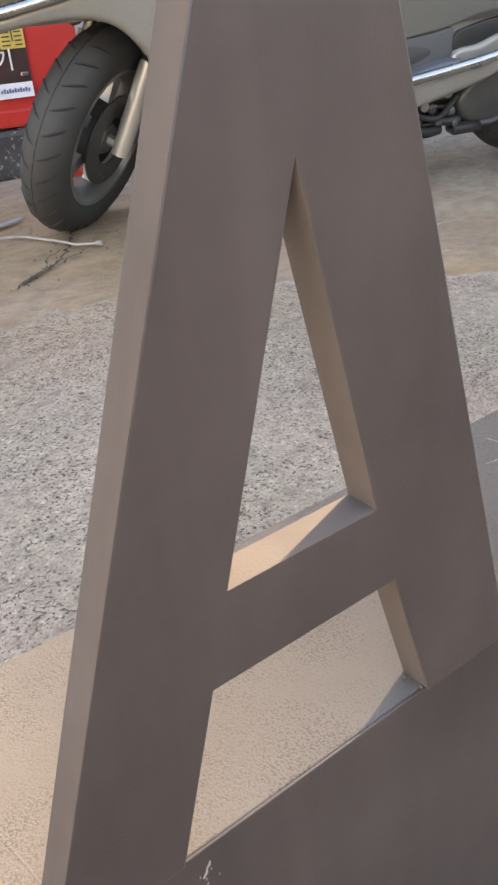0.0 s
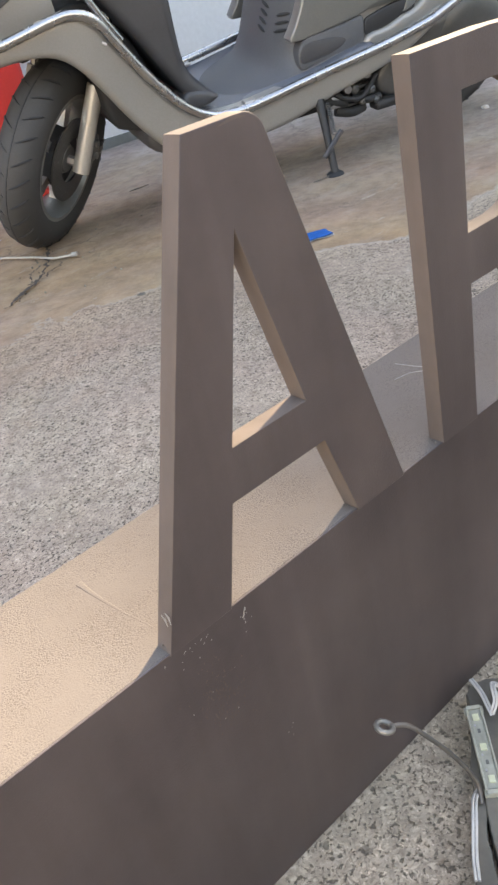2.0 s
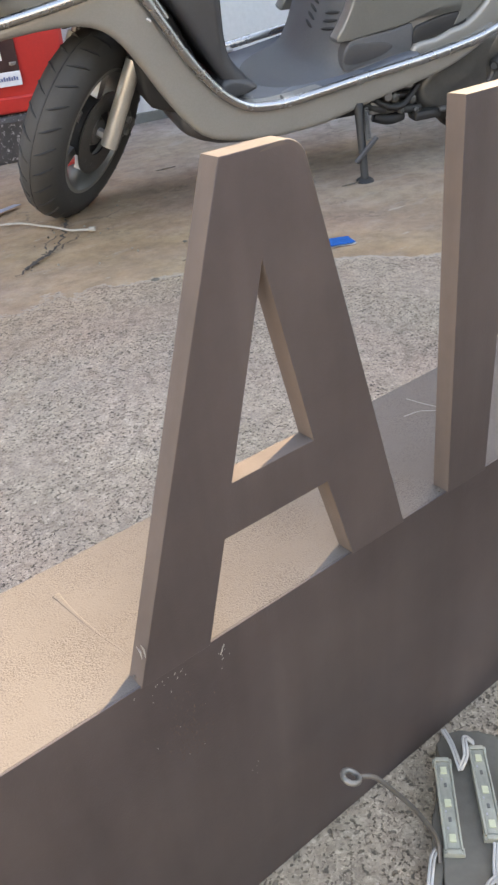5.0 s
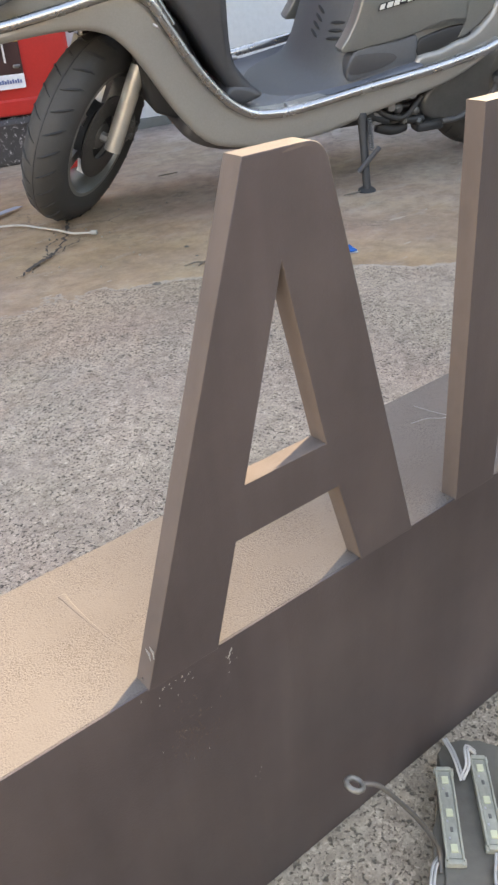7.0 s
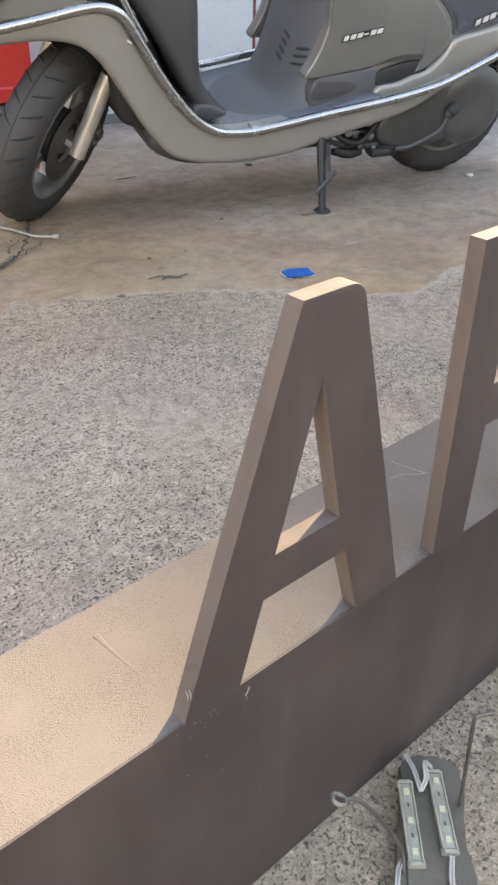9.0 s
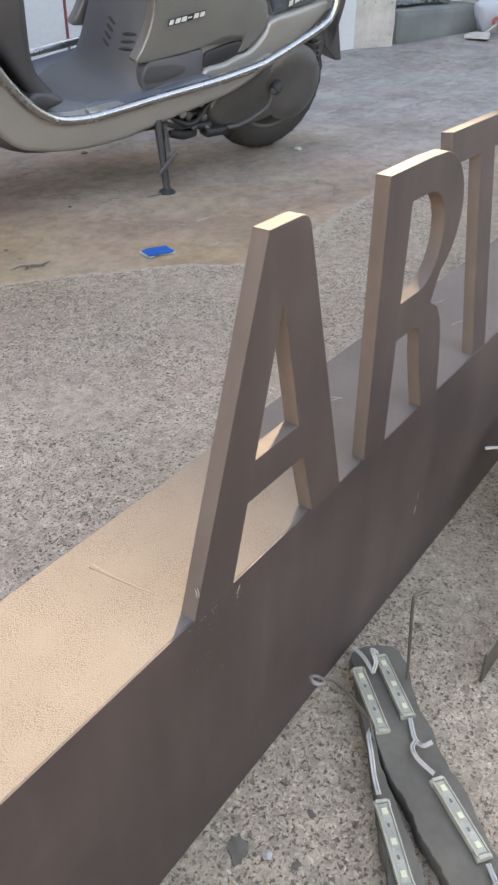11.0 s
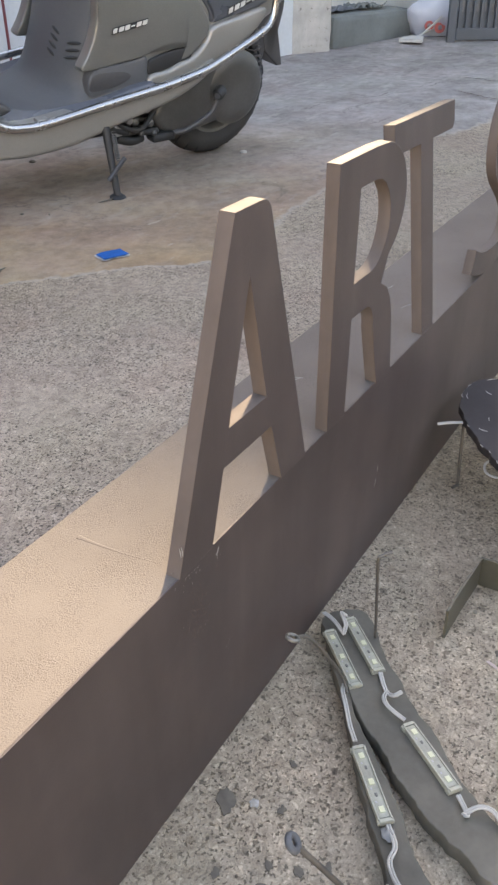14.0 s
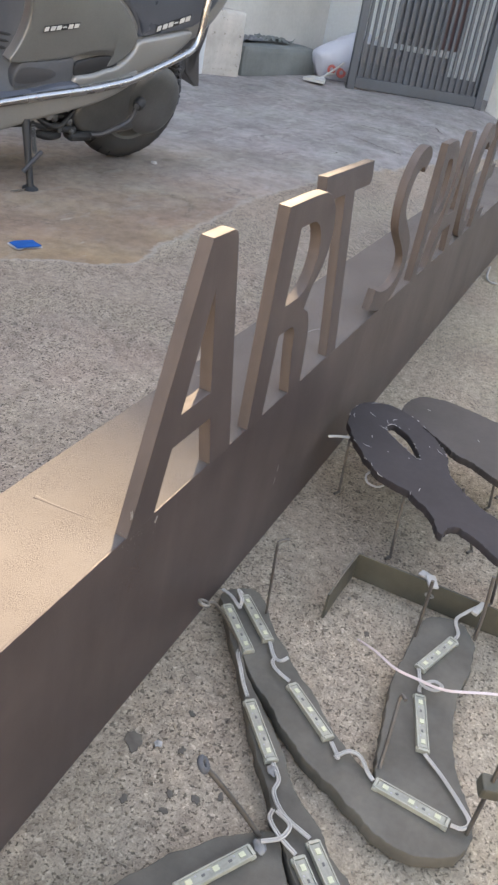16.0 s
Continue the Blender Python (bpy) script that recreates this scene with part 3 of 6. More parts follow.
def crumpled_sheet(x, y, z, rot, w, d, seed, material, label):
    bm = bmesh.new()
    bmesh.ops.create_grid(bm, x_segments=18, y_segments=10, size=0.5)
    for v in bm.verts:
        c = Vector((v.co.x * w, v.co.y * d, 0))
        fold = abs(noise.noise(Vector((c.x * 17, c.y * 26, seed)))) + 0.5 * abs(noise.noise(Vector((c.x * 48, c.y * 60, seed))))
        v.co = c + Vector((0.012 * noise.noise(Vector((c.y * 30, seed, 0))), 0.012 * noise.noise(Vector((c.x * 30, seed, 4))), 0.042 * fold))
    ob = part("plastic_sheet", bm, material)
    ob.matrix_world = pose(x, y, z, 0, 0, rot)
    ob.modifiers.new("thickness", "SOLIDIFY").thickness = 0.002
    tagged(shade(ob, 60), label, "plastic sheet")


crumpled_sheet(4.12, 1.93, 0.262, -13, 0.34, 0.16, 3, NAVY_PAINT, "crumpled dark blue plastic sheet on the cement ledge")
crumpled_sheet(4.42, 1.86, 0.262, -20, 0.26, 0.12, 8, GREY_BLOCK, "crumpled grey sheet on the cement ledge")


# ---------------------------------------------------------------- the sign with its standing letters
H, DEPTH, TOP, THICK = 0.2385, 0.1205, 0.4815, 0.0125
X0, X1 = -0.75, 2.25
sign = thing("sign", pose(0, 0, 0), "long bronze sign channel with letters spelling art space, on concrete", "sign")
# front takes the shaded bronze colour, top and back the lit one
part("front_panel", box((X0, -0.0006, 0.001), (X1, 0.0006, H + 0.0002), 0.0004), SHADED_BRONZE, sign)
part("top_plate", box((X0, 0.0007, H - 0.003), (X1, DEPTH, H), 0.0008), LIT_BRONZE, sign, "bronze top plate with orange-peel paint")
part("back_panel", box((X0, DEPTH - 0.003, 0.001), (X1, DEPTH, H - 0.003), 0.0008), LIT_BRONZE, sign)
for x in (X0, X1 - 0.003):
    part("end_cap", box((x, 0.0035, 0.001), (x + 0.003, DEPTH - 0.0035, H - 0.003)), LIT_BRONZE, sign)
UP = Matrix.Rotation(math.pi / 2, 4, "X")


def letter(outlines, x=0.0, lean=(0, 0, 0), tuck=0.0, tall=1.0):
    outlines = [[(u, w * tall) for u, w in o] for o in outlines]
    me = shape(outlines, THICK, 0.0007)
    me.transform(Matrix.Translation((0, THICK - 0.0005, 0)) @ UP)
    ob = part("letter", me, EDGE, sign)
    me.materials.append(SHADED_BRONZE)
    # front faces take the shaded colour; bevels stay paler, a painted rim highlight
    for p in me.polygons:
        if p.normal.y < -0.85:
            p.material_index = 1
    ob.matrix_basis = pose(x, -0.0009 + tuck, H - 0.001, lean[0], lean[1], lean[2])
    shade(ob, 40)
    return ob


def arc(cx, cy, rx, ry, a0, a1, n=8):
    return [(cx + rx * math.cos(radians(a0 + (a1 - a0) * k / n)), cy + ry * math.sin(radians(a0 + (a1 - a0) * k / n))) for k in range(n + 1)]


L = TOP - H + 0.001  # letter height, from just inside the plate
LA = L + 0.002
A_OUT = [(-0.0450, 0), (0.0377, LA), (0.0695, LA)] + arc(0.0730, LA - 0.0125, 0.0135, 0.0125, 80, 12, 5) + [(0.1515, 0), (0.1065, 0), (0.0885, 0.0615), (0.0172, 0.0615), (-0.0010, 0)]
A_HOLE = [(0.0562, 0.197), (0.0257, 0.0925), (0.0803, 0.0925)]
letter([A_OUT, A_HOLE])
R_OUT = [(-0.0018, 0), (-0.0015, L)] + [(0.070, L)] + arc(0.088, L - 0.057, 0.062, 0.0568, 78, -62, 12) + [(0.1045, 0.112), (0.121, 0.103), (0.133, 0.087), (0.140, 0.066), (0.1515, 0), (0.1135, 0), (0.1035, 0.030), (0.094, 0.062)]
R_OUT += arc(0.072, 0.068, 0.02, 0.0305, 0, 90, 5) + [(0.0398, 0.0985), (0.0372, 0)]
R_HOLE = [(0.0422, 0.2155)] + arc(0.0745, 0.174, 0.0385, 0.0415, 90, -90, 10) + [(0.0400, 0.1325)]
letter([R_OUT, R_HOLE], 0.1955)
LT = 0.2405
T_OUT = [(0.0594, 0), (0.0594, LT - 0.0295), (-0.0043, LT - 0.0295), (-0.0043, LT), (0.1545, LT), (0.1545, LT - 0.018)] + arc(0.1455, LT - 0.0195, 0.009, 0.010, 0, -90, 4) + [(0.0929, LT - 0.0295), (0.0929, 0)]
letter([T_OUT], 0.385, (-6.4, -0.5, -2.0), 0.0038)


S_LINE = [(0.155, 0.2150), (0.143, 0.2270), (0.121, 0.2300), (0.095, 0.2230), (0.076, 0.2080), (0.067, 0.1880), (0.067, 0.1660), (0.077, 0.1460), (0.100, 0.1270), (0.133, 0.1060), (0.160, 0.0830), (0.170, 0.0580), (0.162, 0.0360), (0.139, 0.0205), (0.111, 0.0160), (0.078, 0.0180), (0.046, 0.0250), (0.022, 0.0340)]


def ribbon(line, half):
    """The outline of a smooth stroke with square ends."""
    p = [np.array(q, float) for q in line]
    left, right = [], []
    for i, q in enumerate(p):
        d = p[min(i + 1, len(p) - 1)] - p[max(i - 1, 0)]
        n = np.array([-d[1], d[0]]) / np.linalg.norm(d) * half
        left.append(tuple(q + n))
        right.append(tuple(q - n))
    return left + right[::-1]


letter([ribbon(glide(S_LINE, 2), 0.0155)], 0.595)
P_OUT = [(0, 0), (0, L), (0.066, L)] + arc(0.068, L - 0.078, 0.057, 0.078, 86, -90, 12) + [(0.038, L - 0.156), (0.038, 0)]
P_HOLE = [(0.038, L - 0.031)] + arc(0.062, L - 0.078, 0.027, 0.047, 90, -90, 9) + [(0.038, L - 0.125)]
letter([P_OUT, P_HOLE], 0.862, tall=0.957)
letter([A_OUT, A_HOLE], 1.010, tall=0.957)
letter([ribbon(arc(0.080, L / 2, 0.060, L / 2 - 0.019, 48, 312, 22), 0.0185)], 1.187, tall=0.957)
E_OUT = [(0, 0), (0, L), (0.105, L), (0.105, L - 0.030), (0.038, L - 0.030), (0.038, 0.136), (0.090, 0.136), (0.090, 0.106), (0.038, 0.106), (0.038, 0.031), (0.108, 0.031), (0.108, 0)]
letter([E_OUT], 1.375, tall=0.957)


SCUFFS = [(-0.027, 0.229, 0.0035, 0.005, 8, False), (0.006, 0.224, 0.003, 0.006, 6, False), (-0.040, 0.232, 0.004, 0.004, 10, False), (-0.023, 0.186, 0.010, 0.013, 150, True), (-0.023, 0.180, 0.014, 0.018, 5, False), (0.017, 0.117, 0.002, 0.003, 4, False)]
# weld bead, rivet and rough spots where the letters are fixed
worn_bm = tube(glide([(0.0560, 0, 0.4800), (0.0610, 0, 0.4812), (0.0680, 0, 0.4822), (0.0745, 0, 0.4815), (0.0790, 0, 0.4790)], 6), [0.0003 + 0.0009 * math.sin(math.pi * k / 24) ** 0.6 for k in range(25)], 6)
worn_bm.transform(Matrix.Translation((0, -0.00135, 0)) @ Matrix.Diagonal((1, 0.06, 1, 1)))
part("worn_edge", worn_bm, EDGE, sign, "paler worn strip along the letter's upper edge")
run_line = glide([(-0.0438, 0.0955), (-0.0438, 0.090), (-0.0434, 0.075), (-0.0415, 0.050), (-0.0385, 0.030), (-0.0370, 0.014)], 6)
run_bm = tube([(x, y, 0) for x, y in run_line], [0.0030 * (0.12 + 0.88 * (1 - k / len(run_line)) ** 2.2) if k > 1 else 0.0016 + 0.0008 * k for k in range(len(run_line))], 12)
run_bm.transform(Matrix.Translation((0, 0, H)) @ Matrix.Diagonal((1, 1, 0.12, 1)))
shade(part("paint_run", run_bm, LIT_BRONZE, sign, "dried tongue of run paint"), 180)
for line in ([(0.248, 0.0854), (0.262, 0.082), (0.270, 0.0745), (0.279, 0.0701)], [(0.270, 0.1026), (0.2735, 0.085), (0.279, 0.068)], [(0.505, 0.050), (0.520, 0.046), (0.545, 0.026)], [(0.548, 0.098), (0.560, 0.090), (0.572, 0.088)]):
    part("scratch", tube(glide([(x, y, H + 0.0001) for x, y in line], 4), 0.00035, 5), SCRATCH, sign, "pale scratch in the paint")
for (xa, za), (xb, zb) in (((0.3385, 0.119), (0.3375, 0.110)), ((0.3360, 0.102), (0.3330, 0.092)), ((0.0700, 0.4032), (0.0716, 0.4052)), ((0.0722, 0.4036), (0.0752, 0.4060)), ((0.0045, 0.2262), (0.0064, 0.2300)), ((0.0060, 0.2296), (0.0078, 0.2322)), ((-0.0424, 0.2655), (-0.0408, 0.2560)), ((-0.0400, 0.2650), (-0.0388, 0.2555))):
    part("scratch", tube([(xa, -0.0008, za), ((xa + xb) / 2 + 0.0006, -0.0008, (za + zb) / 2), (xb, -0.0008, zb)], [0.0002, 0.00055, 0.0002], 5), SCRATCH, sign, "pale scratch in the paint")
bm, rust_bm = bmesh.new(), bmesh.new()
rng_s = random.Random(12)
for cx, cz, sx, sz, count, rusty in SCUFFS:
    for k in range(count):
        x, z, a, q = rng_s.gauss(cx, sx), rng_s.gauss(cz, sz), rng_s.uniform(0.6, 2.2), rng_s.uniform(0.0006, 0.0021)
        if z < H - 0.004:
            dx, dz = math.cos(a) * q * 0.5, math.sin(a) * q * 0.5
            tube_into(rust_bm if rusty else bm, [(x - dx, -0.0006, z - dz), (x + 0.0002, -0.0006, z), (x + dx, -0.0006, z + dz)], [0.0001, 0.00035, 0.0001], 4)
tagged(part("scuff", bm, SCRATCH, sign), kind="stuff")
tagged(part("rust_fleck", rust_bm, RUST, sign), kind="stuff")
bm = bmesh.new()
for lx in (-0.044, 0.105, 0.195, 0.31, 0.46):
    for k in range(5):
        c = Vector((lx + random.uniform(-0.006, 0.006), random.uniform(-0.0005, 0.010), H + random.uniform(-0.001, 0.003)))
        bmesh.ops.create_icosphere(bm, subdivisions=1, radius=random.uniform(0.0004, 0.0011), matrix=Matrix.Translation(c))
tagged(part("weld_spatter", bm, LIT_BRONZE, sign), kind="stuff")


# ---------------------------------------------------------------- loose letter boards on the ground
def led_module():
    """One sealed light module, 74 mm long, along x from its middle: a tray with raised rims and four ears, its board under resin."""
    body = box((-0.0345, -0.0060, 0), (0.0345, 0.0060, 0.0042), 0.0008)
    for sy in (-1, 1):
        box_into(body, (-0.0350, sy * 0.0063 - 0.0009, 0), (0.0350, sy * 0.0063 + 0.0009, 0.0056), 0.0004)
        for sx in (-1, 1):
            box_into(body, (sx * 0.0350 - 0.0028, sy * 0.0068 - 0.0016, 0), (sx * 0.0350 + 0.0028, sy * 0.0068 + 0.0016, 0.0038), 0.0008)
    for sx in (-1, 1):
        box_into(body, (sx * 0.0362 - 0.0016, -0.0060, 0), (sx * 0.0362 + 0.0016, 0.0060, 0.0054), 0.0005)
    mod = part("led_module", body, LED_CASE)
    part("circuit_board", box((-0.0335, -0.0050, 0.0040), (0.0335, 0.0050, 0.0047), 0.0002), LED_PCB, mod)
    for cx in (-0.0265, 0, 0.0265):
        part("led_chip", box((cx - 0.0029, -0.0027, 0.0045), (cx + 0.0029, 0.0027, 0.0058), 0.0003), CHIP, mod, "pale yellow square lamp chip")
    for cx in (-0.0145, 0.0125):
        part("resistor", box((cx - 0.0017, -0.0012, 0.0045), (cx + 0.0017, 0.0012, 0.0053), 0.0002), RESISTOR, mod)
    for cx in (-0.0195, 0.0062, 0.0190):
        part("solder_pad", box((cx - 0.0011, -0.0034, 0.0045), (cx + 0.0011, -0.0016, 0.0050), 0.0002), CAST, mod)
    return mod


MODULE = led_module()


def put_module(a, b, z, parent):
    a, b = Vector(a), Vector(b)
    mid, ang = (a + b) / 2, math.degrees(math.atan2(b.y - a.y, b.x - a.x))
    m = pose(mid.x, mid.y, z, random.uniform(-3, 3), random.uniform(-1, 1), ang)
    ob = copy_thing(MODULE, m @ Matrix.Diagonal((1, 0.86, 1, 1)))
    ob.parent = parent
    return ob


def twin_wire(pts, parent, name="wire", r=0.0011, material=None):
    """A pair of thin insulated leads side by side."""
    line = [Vector(q) for q in glide(pts, 6)]
    bm = bmesh.new()
    for s in (-1, 1):
        off = []
        for i, q in enumerate(line):
            d = line[min(i + 1, len(line) - 1)] - line[max(i - 1, 0)]
            n = Vector((-d.y, d.x, 0)).normalized()
            off.append(q + n * s * r * 1.02)
        tube_into(bm, off, r, 6)
    ob = part(name, bm, material or WIRE, parent)
    shade(ob, 60)
    return ob


def rod(pts, parent, r=0.0017, loop=False):
    line = glide(pts, 4)
    bm = tube(line, r, 8)
    if loop:
        e, d = Vector(line[-1]), (Vector(line[-1]) - Vector(line[-3])).normalized()
        side = d.cross(Vector((0, 0, 1))).normalized()
        ring = [e + d * 0.0056 * (1 - math.cos(a)) + side * 0.0052 * math.sin(a) for a in [2 * math.pi * k / 12 for k in range(12)]]
        lug = bmesh.new()
        tube_into(lug, ring, r * 1.15, 8, True)
    made = shade(part("rod", bm, ROD, parent), 60)
    if loop:
        shade(part("lug", lug, GREY_PLASTIC if r > 0.002 else DIRTY_LUG, made, "bent eyelet at the rod's end"), 60)
    return made


ZB = 0.0185  # top of the boards
board = thing("letter_board", pose(0, 0, 0), "dark grey letter board with wired lamp modules, lying on concrete", "letter board")
def ragged(pts, amount, seed, n=9):
    out = []
    for q in glide(pts, n, True):
        w = noise.noise_vector(Vector((q[0] * 45 + seed, q[1] * 45, seed))) + 0.55 * noise.noise_vector(Vector((q[0] * 190 + seed, q[1] * 190, seed)))
        out.append((q[0] + w.x * amount, q[1] + w.y * amount))
    return out


v_board = [(0.179, -0.015), (0.204, -0.028), (0.211, -0.054), (0.169, -0.090), (0.126, -0.135), (0.095, -0.174), (0.060, -0.212), (0.041, -0.243), (0.036, -0.256), (0.062, -0.252), (0.108, -0.245), (0.162, -0.236), (0.234, -0.236), (0.300, -0.244), (0.312, -0.285), (0.269, -0.310), (0.196, -0.308), (0.143, -0.312), (0.089, -0.329), (0.056, -0.348), (0.028, -0.358), (0.002, -0.351), (-0.014, -0.331), (-0.023, -0.307), (-0.021, -0.279), (-0.010, -0.254), (0.007, -0.219), (0.018, -0.190), (0.040, -0.156), (0.062, -0.131), (0.081, -0.105), (0.101, -0.084), (0.147, -0.044)]
strip_board = [(0.161, -0.029), (0.104, -0.072), (0.046, -0.112), (0.001, -0.145), (-0.033, -0.173), (-0.055, -0.190), (-0.080, -0.212), (-0.108, -0.240), (-0.130, -0.272), (-0.142, -0.302), (-0.112, -0.316), (-0.085, -0.290), (-0.064, -0.252), (-0.041, -0.229), (-0.026, -0.206), (-0.009, -0.187), (0.016, -0.167), (0.051, -0.133), (0.096, -0.088), (0.147, -0.056)]
me = shape([ragged(v_board, 0.003, 3)], ZB - 0.002, 0.0012)
pan = part("panel", me, BOARD, board)
pan.location = (0, 0, 0.002)
shade(pan, 40)
me = shape([ragged(strip_board, 0.0025, 6)], ZB - 0.003, 0.0012)
pan = part("panel", me, BOARD, board)
pan.location = (0, 0, 0.0012)
shade(pan, 40)
MODS = [((0.164, -0.030), (0.1135, -0.083)), ((0.191, -0.040), (0.1415, -0.0945)), ((0.0965, -0.142), (0.0515, -0.203)), ((0.050, -0.114), (-0.004, -0.1635)),
        ((0.029, -0.260), (0.0235, -0.333)), ((0.274, -0.282), (0.204, -0.258)), ((0.164, -0.268), (0.091, -0.2915)), ((-0.082, -0.224), (-0.133, -0.277)), ((-0.061, -0.230), (-0.113, -0.282))]
for a, b in MODS:
    put_module(a, b, ZB, board)
W = ZB + 0.004
for line in ([(0.186, -0.013, W), (0.177, -0.029, W + 0.004), (0.166, -0.046, W + 0.002)],
             [(0.167, -0.045, W + 0.002), (0.175, -0.043, W + 0.008), (0.186, -0.033, W + 0.009), (0.192, -0.037, W + 0.002)],
             [(0.1395, -0.097, W), (0.122, -0.110, W), (0.116, -0.120, W + 0.004), (0.122, -0.126, W + 0.007)],
             [(0.122, -0.112, W), (0.110, -0.113, W + 0.003), (0.102, -0.122, W + 0.003), (0.0985, -0.139, W)],
             [(0.049, -0.206, W), (0.036, -0.218, W), (0.030, -0.216, W + 0.005)],
             [(0.036, -0.216, W), (0.045, -0.226, W + 0.004), (0.046, -0.238, W + 0.003), (0.035, -0.250, W), (0.0295, -0.257, W)],
             [(0.109, -0.073, W - 0.001), (0.100, -0.0755, W), (0.085, -0.086, W + 0.001), (0.067, -0.0985, W), (0.054, -0.1095, W)],
             [(0.0235, -0.336, W), (0.024, -0.346, W + 0.002), (0.034, -0.351, W + 0.003), (0.052, -0.338, W), (0.072, -0.316, W), (0.089, -0.2935, W)],
             [(0.167, -0.267, W), (0.178, -0.266, W), (0.186, -0.277, W + 0.006), (0.180, -0.287, W + 0.009), (0.171, -0.281, W + 0.008), (0.176, -0.266, W + 0.004), (0.201, -0.257, W)],
             [(0.277, -0.283, W), (0.288, -0.284, W), (0.300, -0.276, W + 0.008), (0.312, -0.284, W + 0.016), (0.330, -0.296, W + 0.020)],
             [(-0.006, -0.166, W), (-0.020, -0.178, W), (-0.036, -0.180, W), (-0.052, -0.198, W), (-0.060, -0.226, W)],
             [(-0.052, -0.186, W), (-0.064, -0.188, W + 0.003), (-0.074, -0.202, W + 0.002), (-0.081, -0.221, W)],
             [(-0.054, -0.190, W + 0.004), (-0.062, -0.206, W + 0.006), (-0.076, -0.204, W + 0.004), (-0.086, -0.190, W)]):
    twin_wire(line, board)
part("wire_joint", box((-0.004, -0.004, 0), (0.022, 0.004, 0.006), 0.002, pose(0.318, -0.294, W + 0.014, 0, -4, -16)), WIRE, board)
twin_wire([(0.225, -0.180, 0.004), (0.192, -0.206, 0.028), (0.173, -0.234, 0.034), (0.170, -0.262, 0.036), (0.173, -0.293, 0.036), (0.203, -0.344, 0.034), (0.25, -0.42, 0.02)], board, material=PINK_WIRE, r=0.0009)
rod([(0.184, -0.073, ZB), (0.186, -0.070, 0.06), (0.189, -0.066, 0.112), (0.193, -0.068, 0.118), (0.203, -0.074, 0.118)], board)
rod([(0.103, -0.079, ZB), (0.109, -0.071, 0.030), (0.101, -0.060, 0.055), (0.086, -0.053, 0.084), (0.076, -0.046, 0.100), (0.066, -0.042, 0.106)], board, 0.0017, loop=True)
rod([(0.256, -0.239, ZB), (0.2565, -0.238, 0.060), (0.258, -0.236, 0.102)], board, 0.0022)
rod([(0.294, -0.304, ZB), (0.296, -0.302, 0.060), (0.301, -0.297, 0.110)], board, 0.0022)
rod([(0.050, -0.258, ZB), (0.072, -0.255, 0.050), (0.090, -0.252, 0.078), (0.085, -0.258, 0.082)], board, 0.0020)
rod([(0.026, -0.352, ZB), (0.027, -0.352, 0.090), (0.029, -0.351, 0.190)], board, 0.0022)
part("spacer_block", box((-0.009, -0.010, -0.008), (0.009, 0.010, 0.008), 0.003, pose(0.0270, -0.352, 0.086, 4, -8, 20)), OLIVE_STEEL, board, "small brown block threaded on the rod")



def glue_blob(x, y, z, r, stretch, material, parent, label, seed):
    """One lopsided hardened drop."""
    gb = bmesh.new()
    bmesh.ops.create_icosphere(gb, subdivisions=3, radius=1)
    for v in gb.verts:
        w = noise.noise_vector(v.co * 1.1 + Vector((seed, 0, 0))) * 0.35 + noise.noise_vector(v.co * 2.6 + Vector((seed, 4, 0))) * 0.16
        v.co = Vector((v.co.x * stretch, v.co.y, max(v.co.z, -0.4) * 0.62)) + w
    gb.transform(pose(x, y, z, 0, 0, 48) @ Matrix.Scale(r, 4))
    return shade(part("glue_blob", gb, material, parent, label), 180)


glue_blob(-0.012, -0.1685, ZB + 0.0015, 0.0058, 1.25, GLUE, board, "dull grey glue blob", 2)
low = thing("letter_board", pose(0, 0, 0), "dark grey letter board with one lamp module and steel rods", "letter board")
low_board = [(-0.30, -0.085), (-0.24, -0.082), (-0.181, -0.100), (-0.158, -0.113), (-0.133, -0.125), (-0.116, -0.141), (-0.097, -0.154), (-0.080, -0.176), (-0.069, -0.191), (-0.072, -0.203), (-0.090, -0.214), (-0.112, -0.230), (-0.150, -0.262), (-0.20, -0.33), (-0.235, -0.31), (-0.195, -0.235), (-0.205, -0.185), (-0.25, -0.160), (-0.30, -0.160)]
me = shape([ragged(low_board, 0.002, 9, 5)], ZB - 0.004, 0.0012)
p2 = part("panel", me, BOARD, low)
p2.location = (0, 0, 0.0015)
shade(p2, 40)
put_module((-0.096, -0.186), (-0.159, -0.148), ZB - 0.0025, low)
rod([(-0.077, -0.186, ZB - 0.004), (-0.085, -0.168, 0.044), (-0.094, -0.148, 0.074), (-0.101, -0.132, 0.096)], low, 0.0024, loop=True)
glue_blob(-0.088, -0.190, ZB - 0.001, 0.0058, 1.35, GLUE, low, "shiny clear glue blob", 7)


def black_letter(outlines, legs, z, label, paint):
    t = thing("loose_letter", pose(0, 0, 0), label, "letter")
    me = shape(outlines, 0.011, 0.0008)
    p = part("panel", me, paint, t)
    p.location = (0, 0, z - 0.011)
    shade(p, 40)
    for bx, by, tx, ty in legs:
        bm = tube(glide([(bx - 0.010, by + 0.004, 0.0022), (bx, by, 0.0025), (bx + (tx - bx) * 0.06, by + (ty - by) * 0.06, 0.010), (tx, ty, z - 0.010)], 4), 0.0021, 8)
        shade(part("leg", bm, ROD, t), 60)
    return t


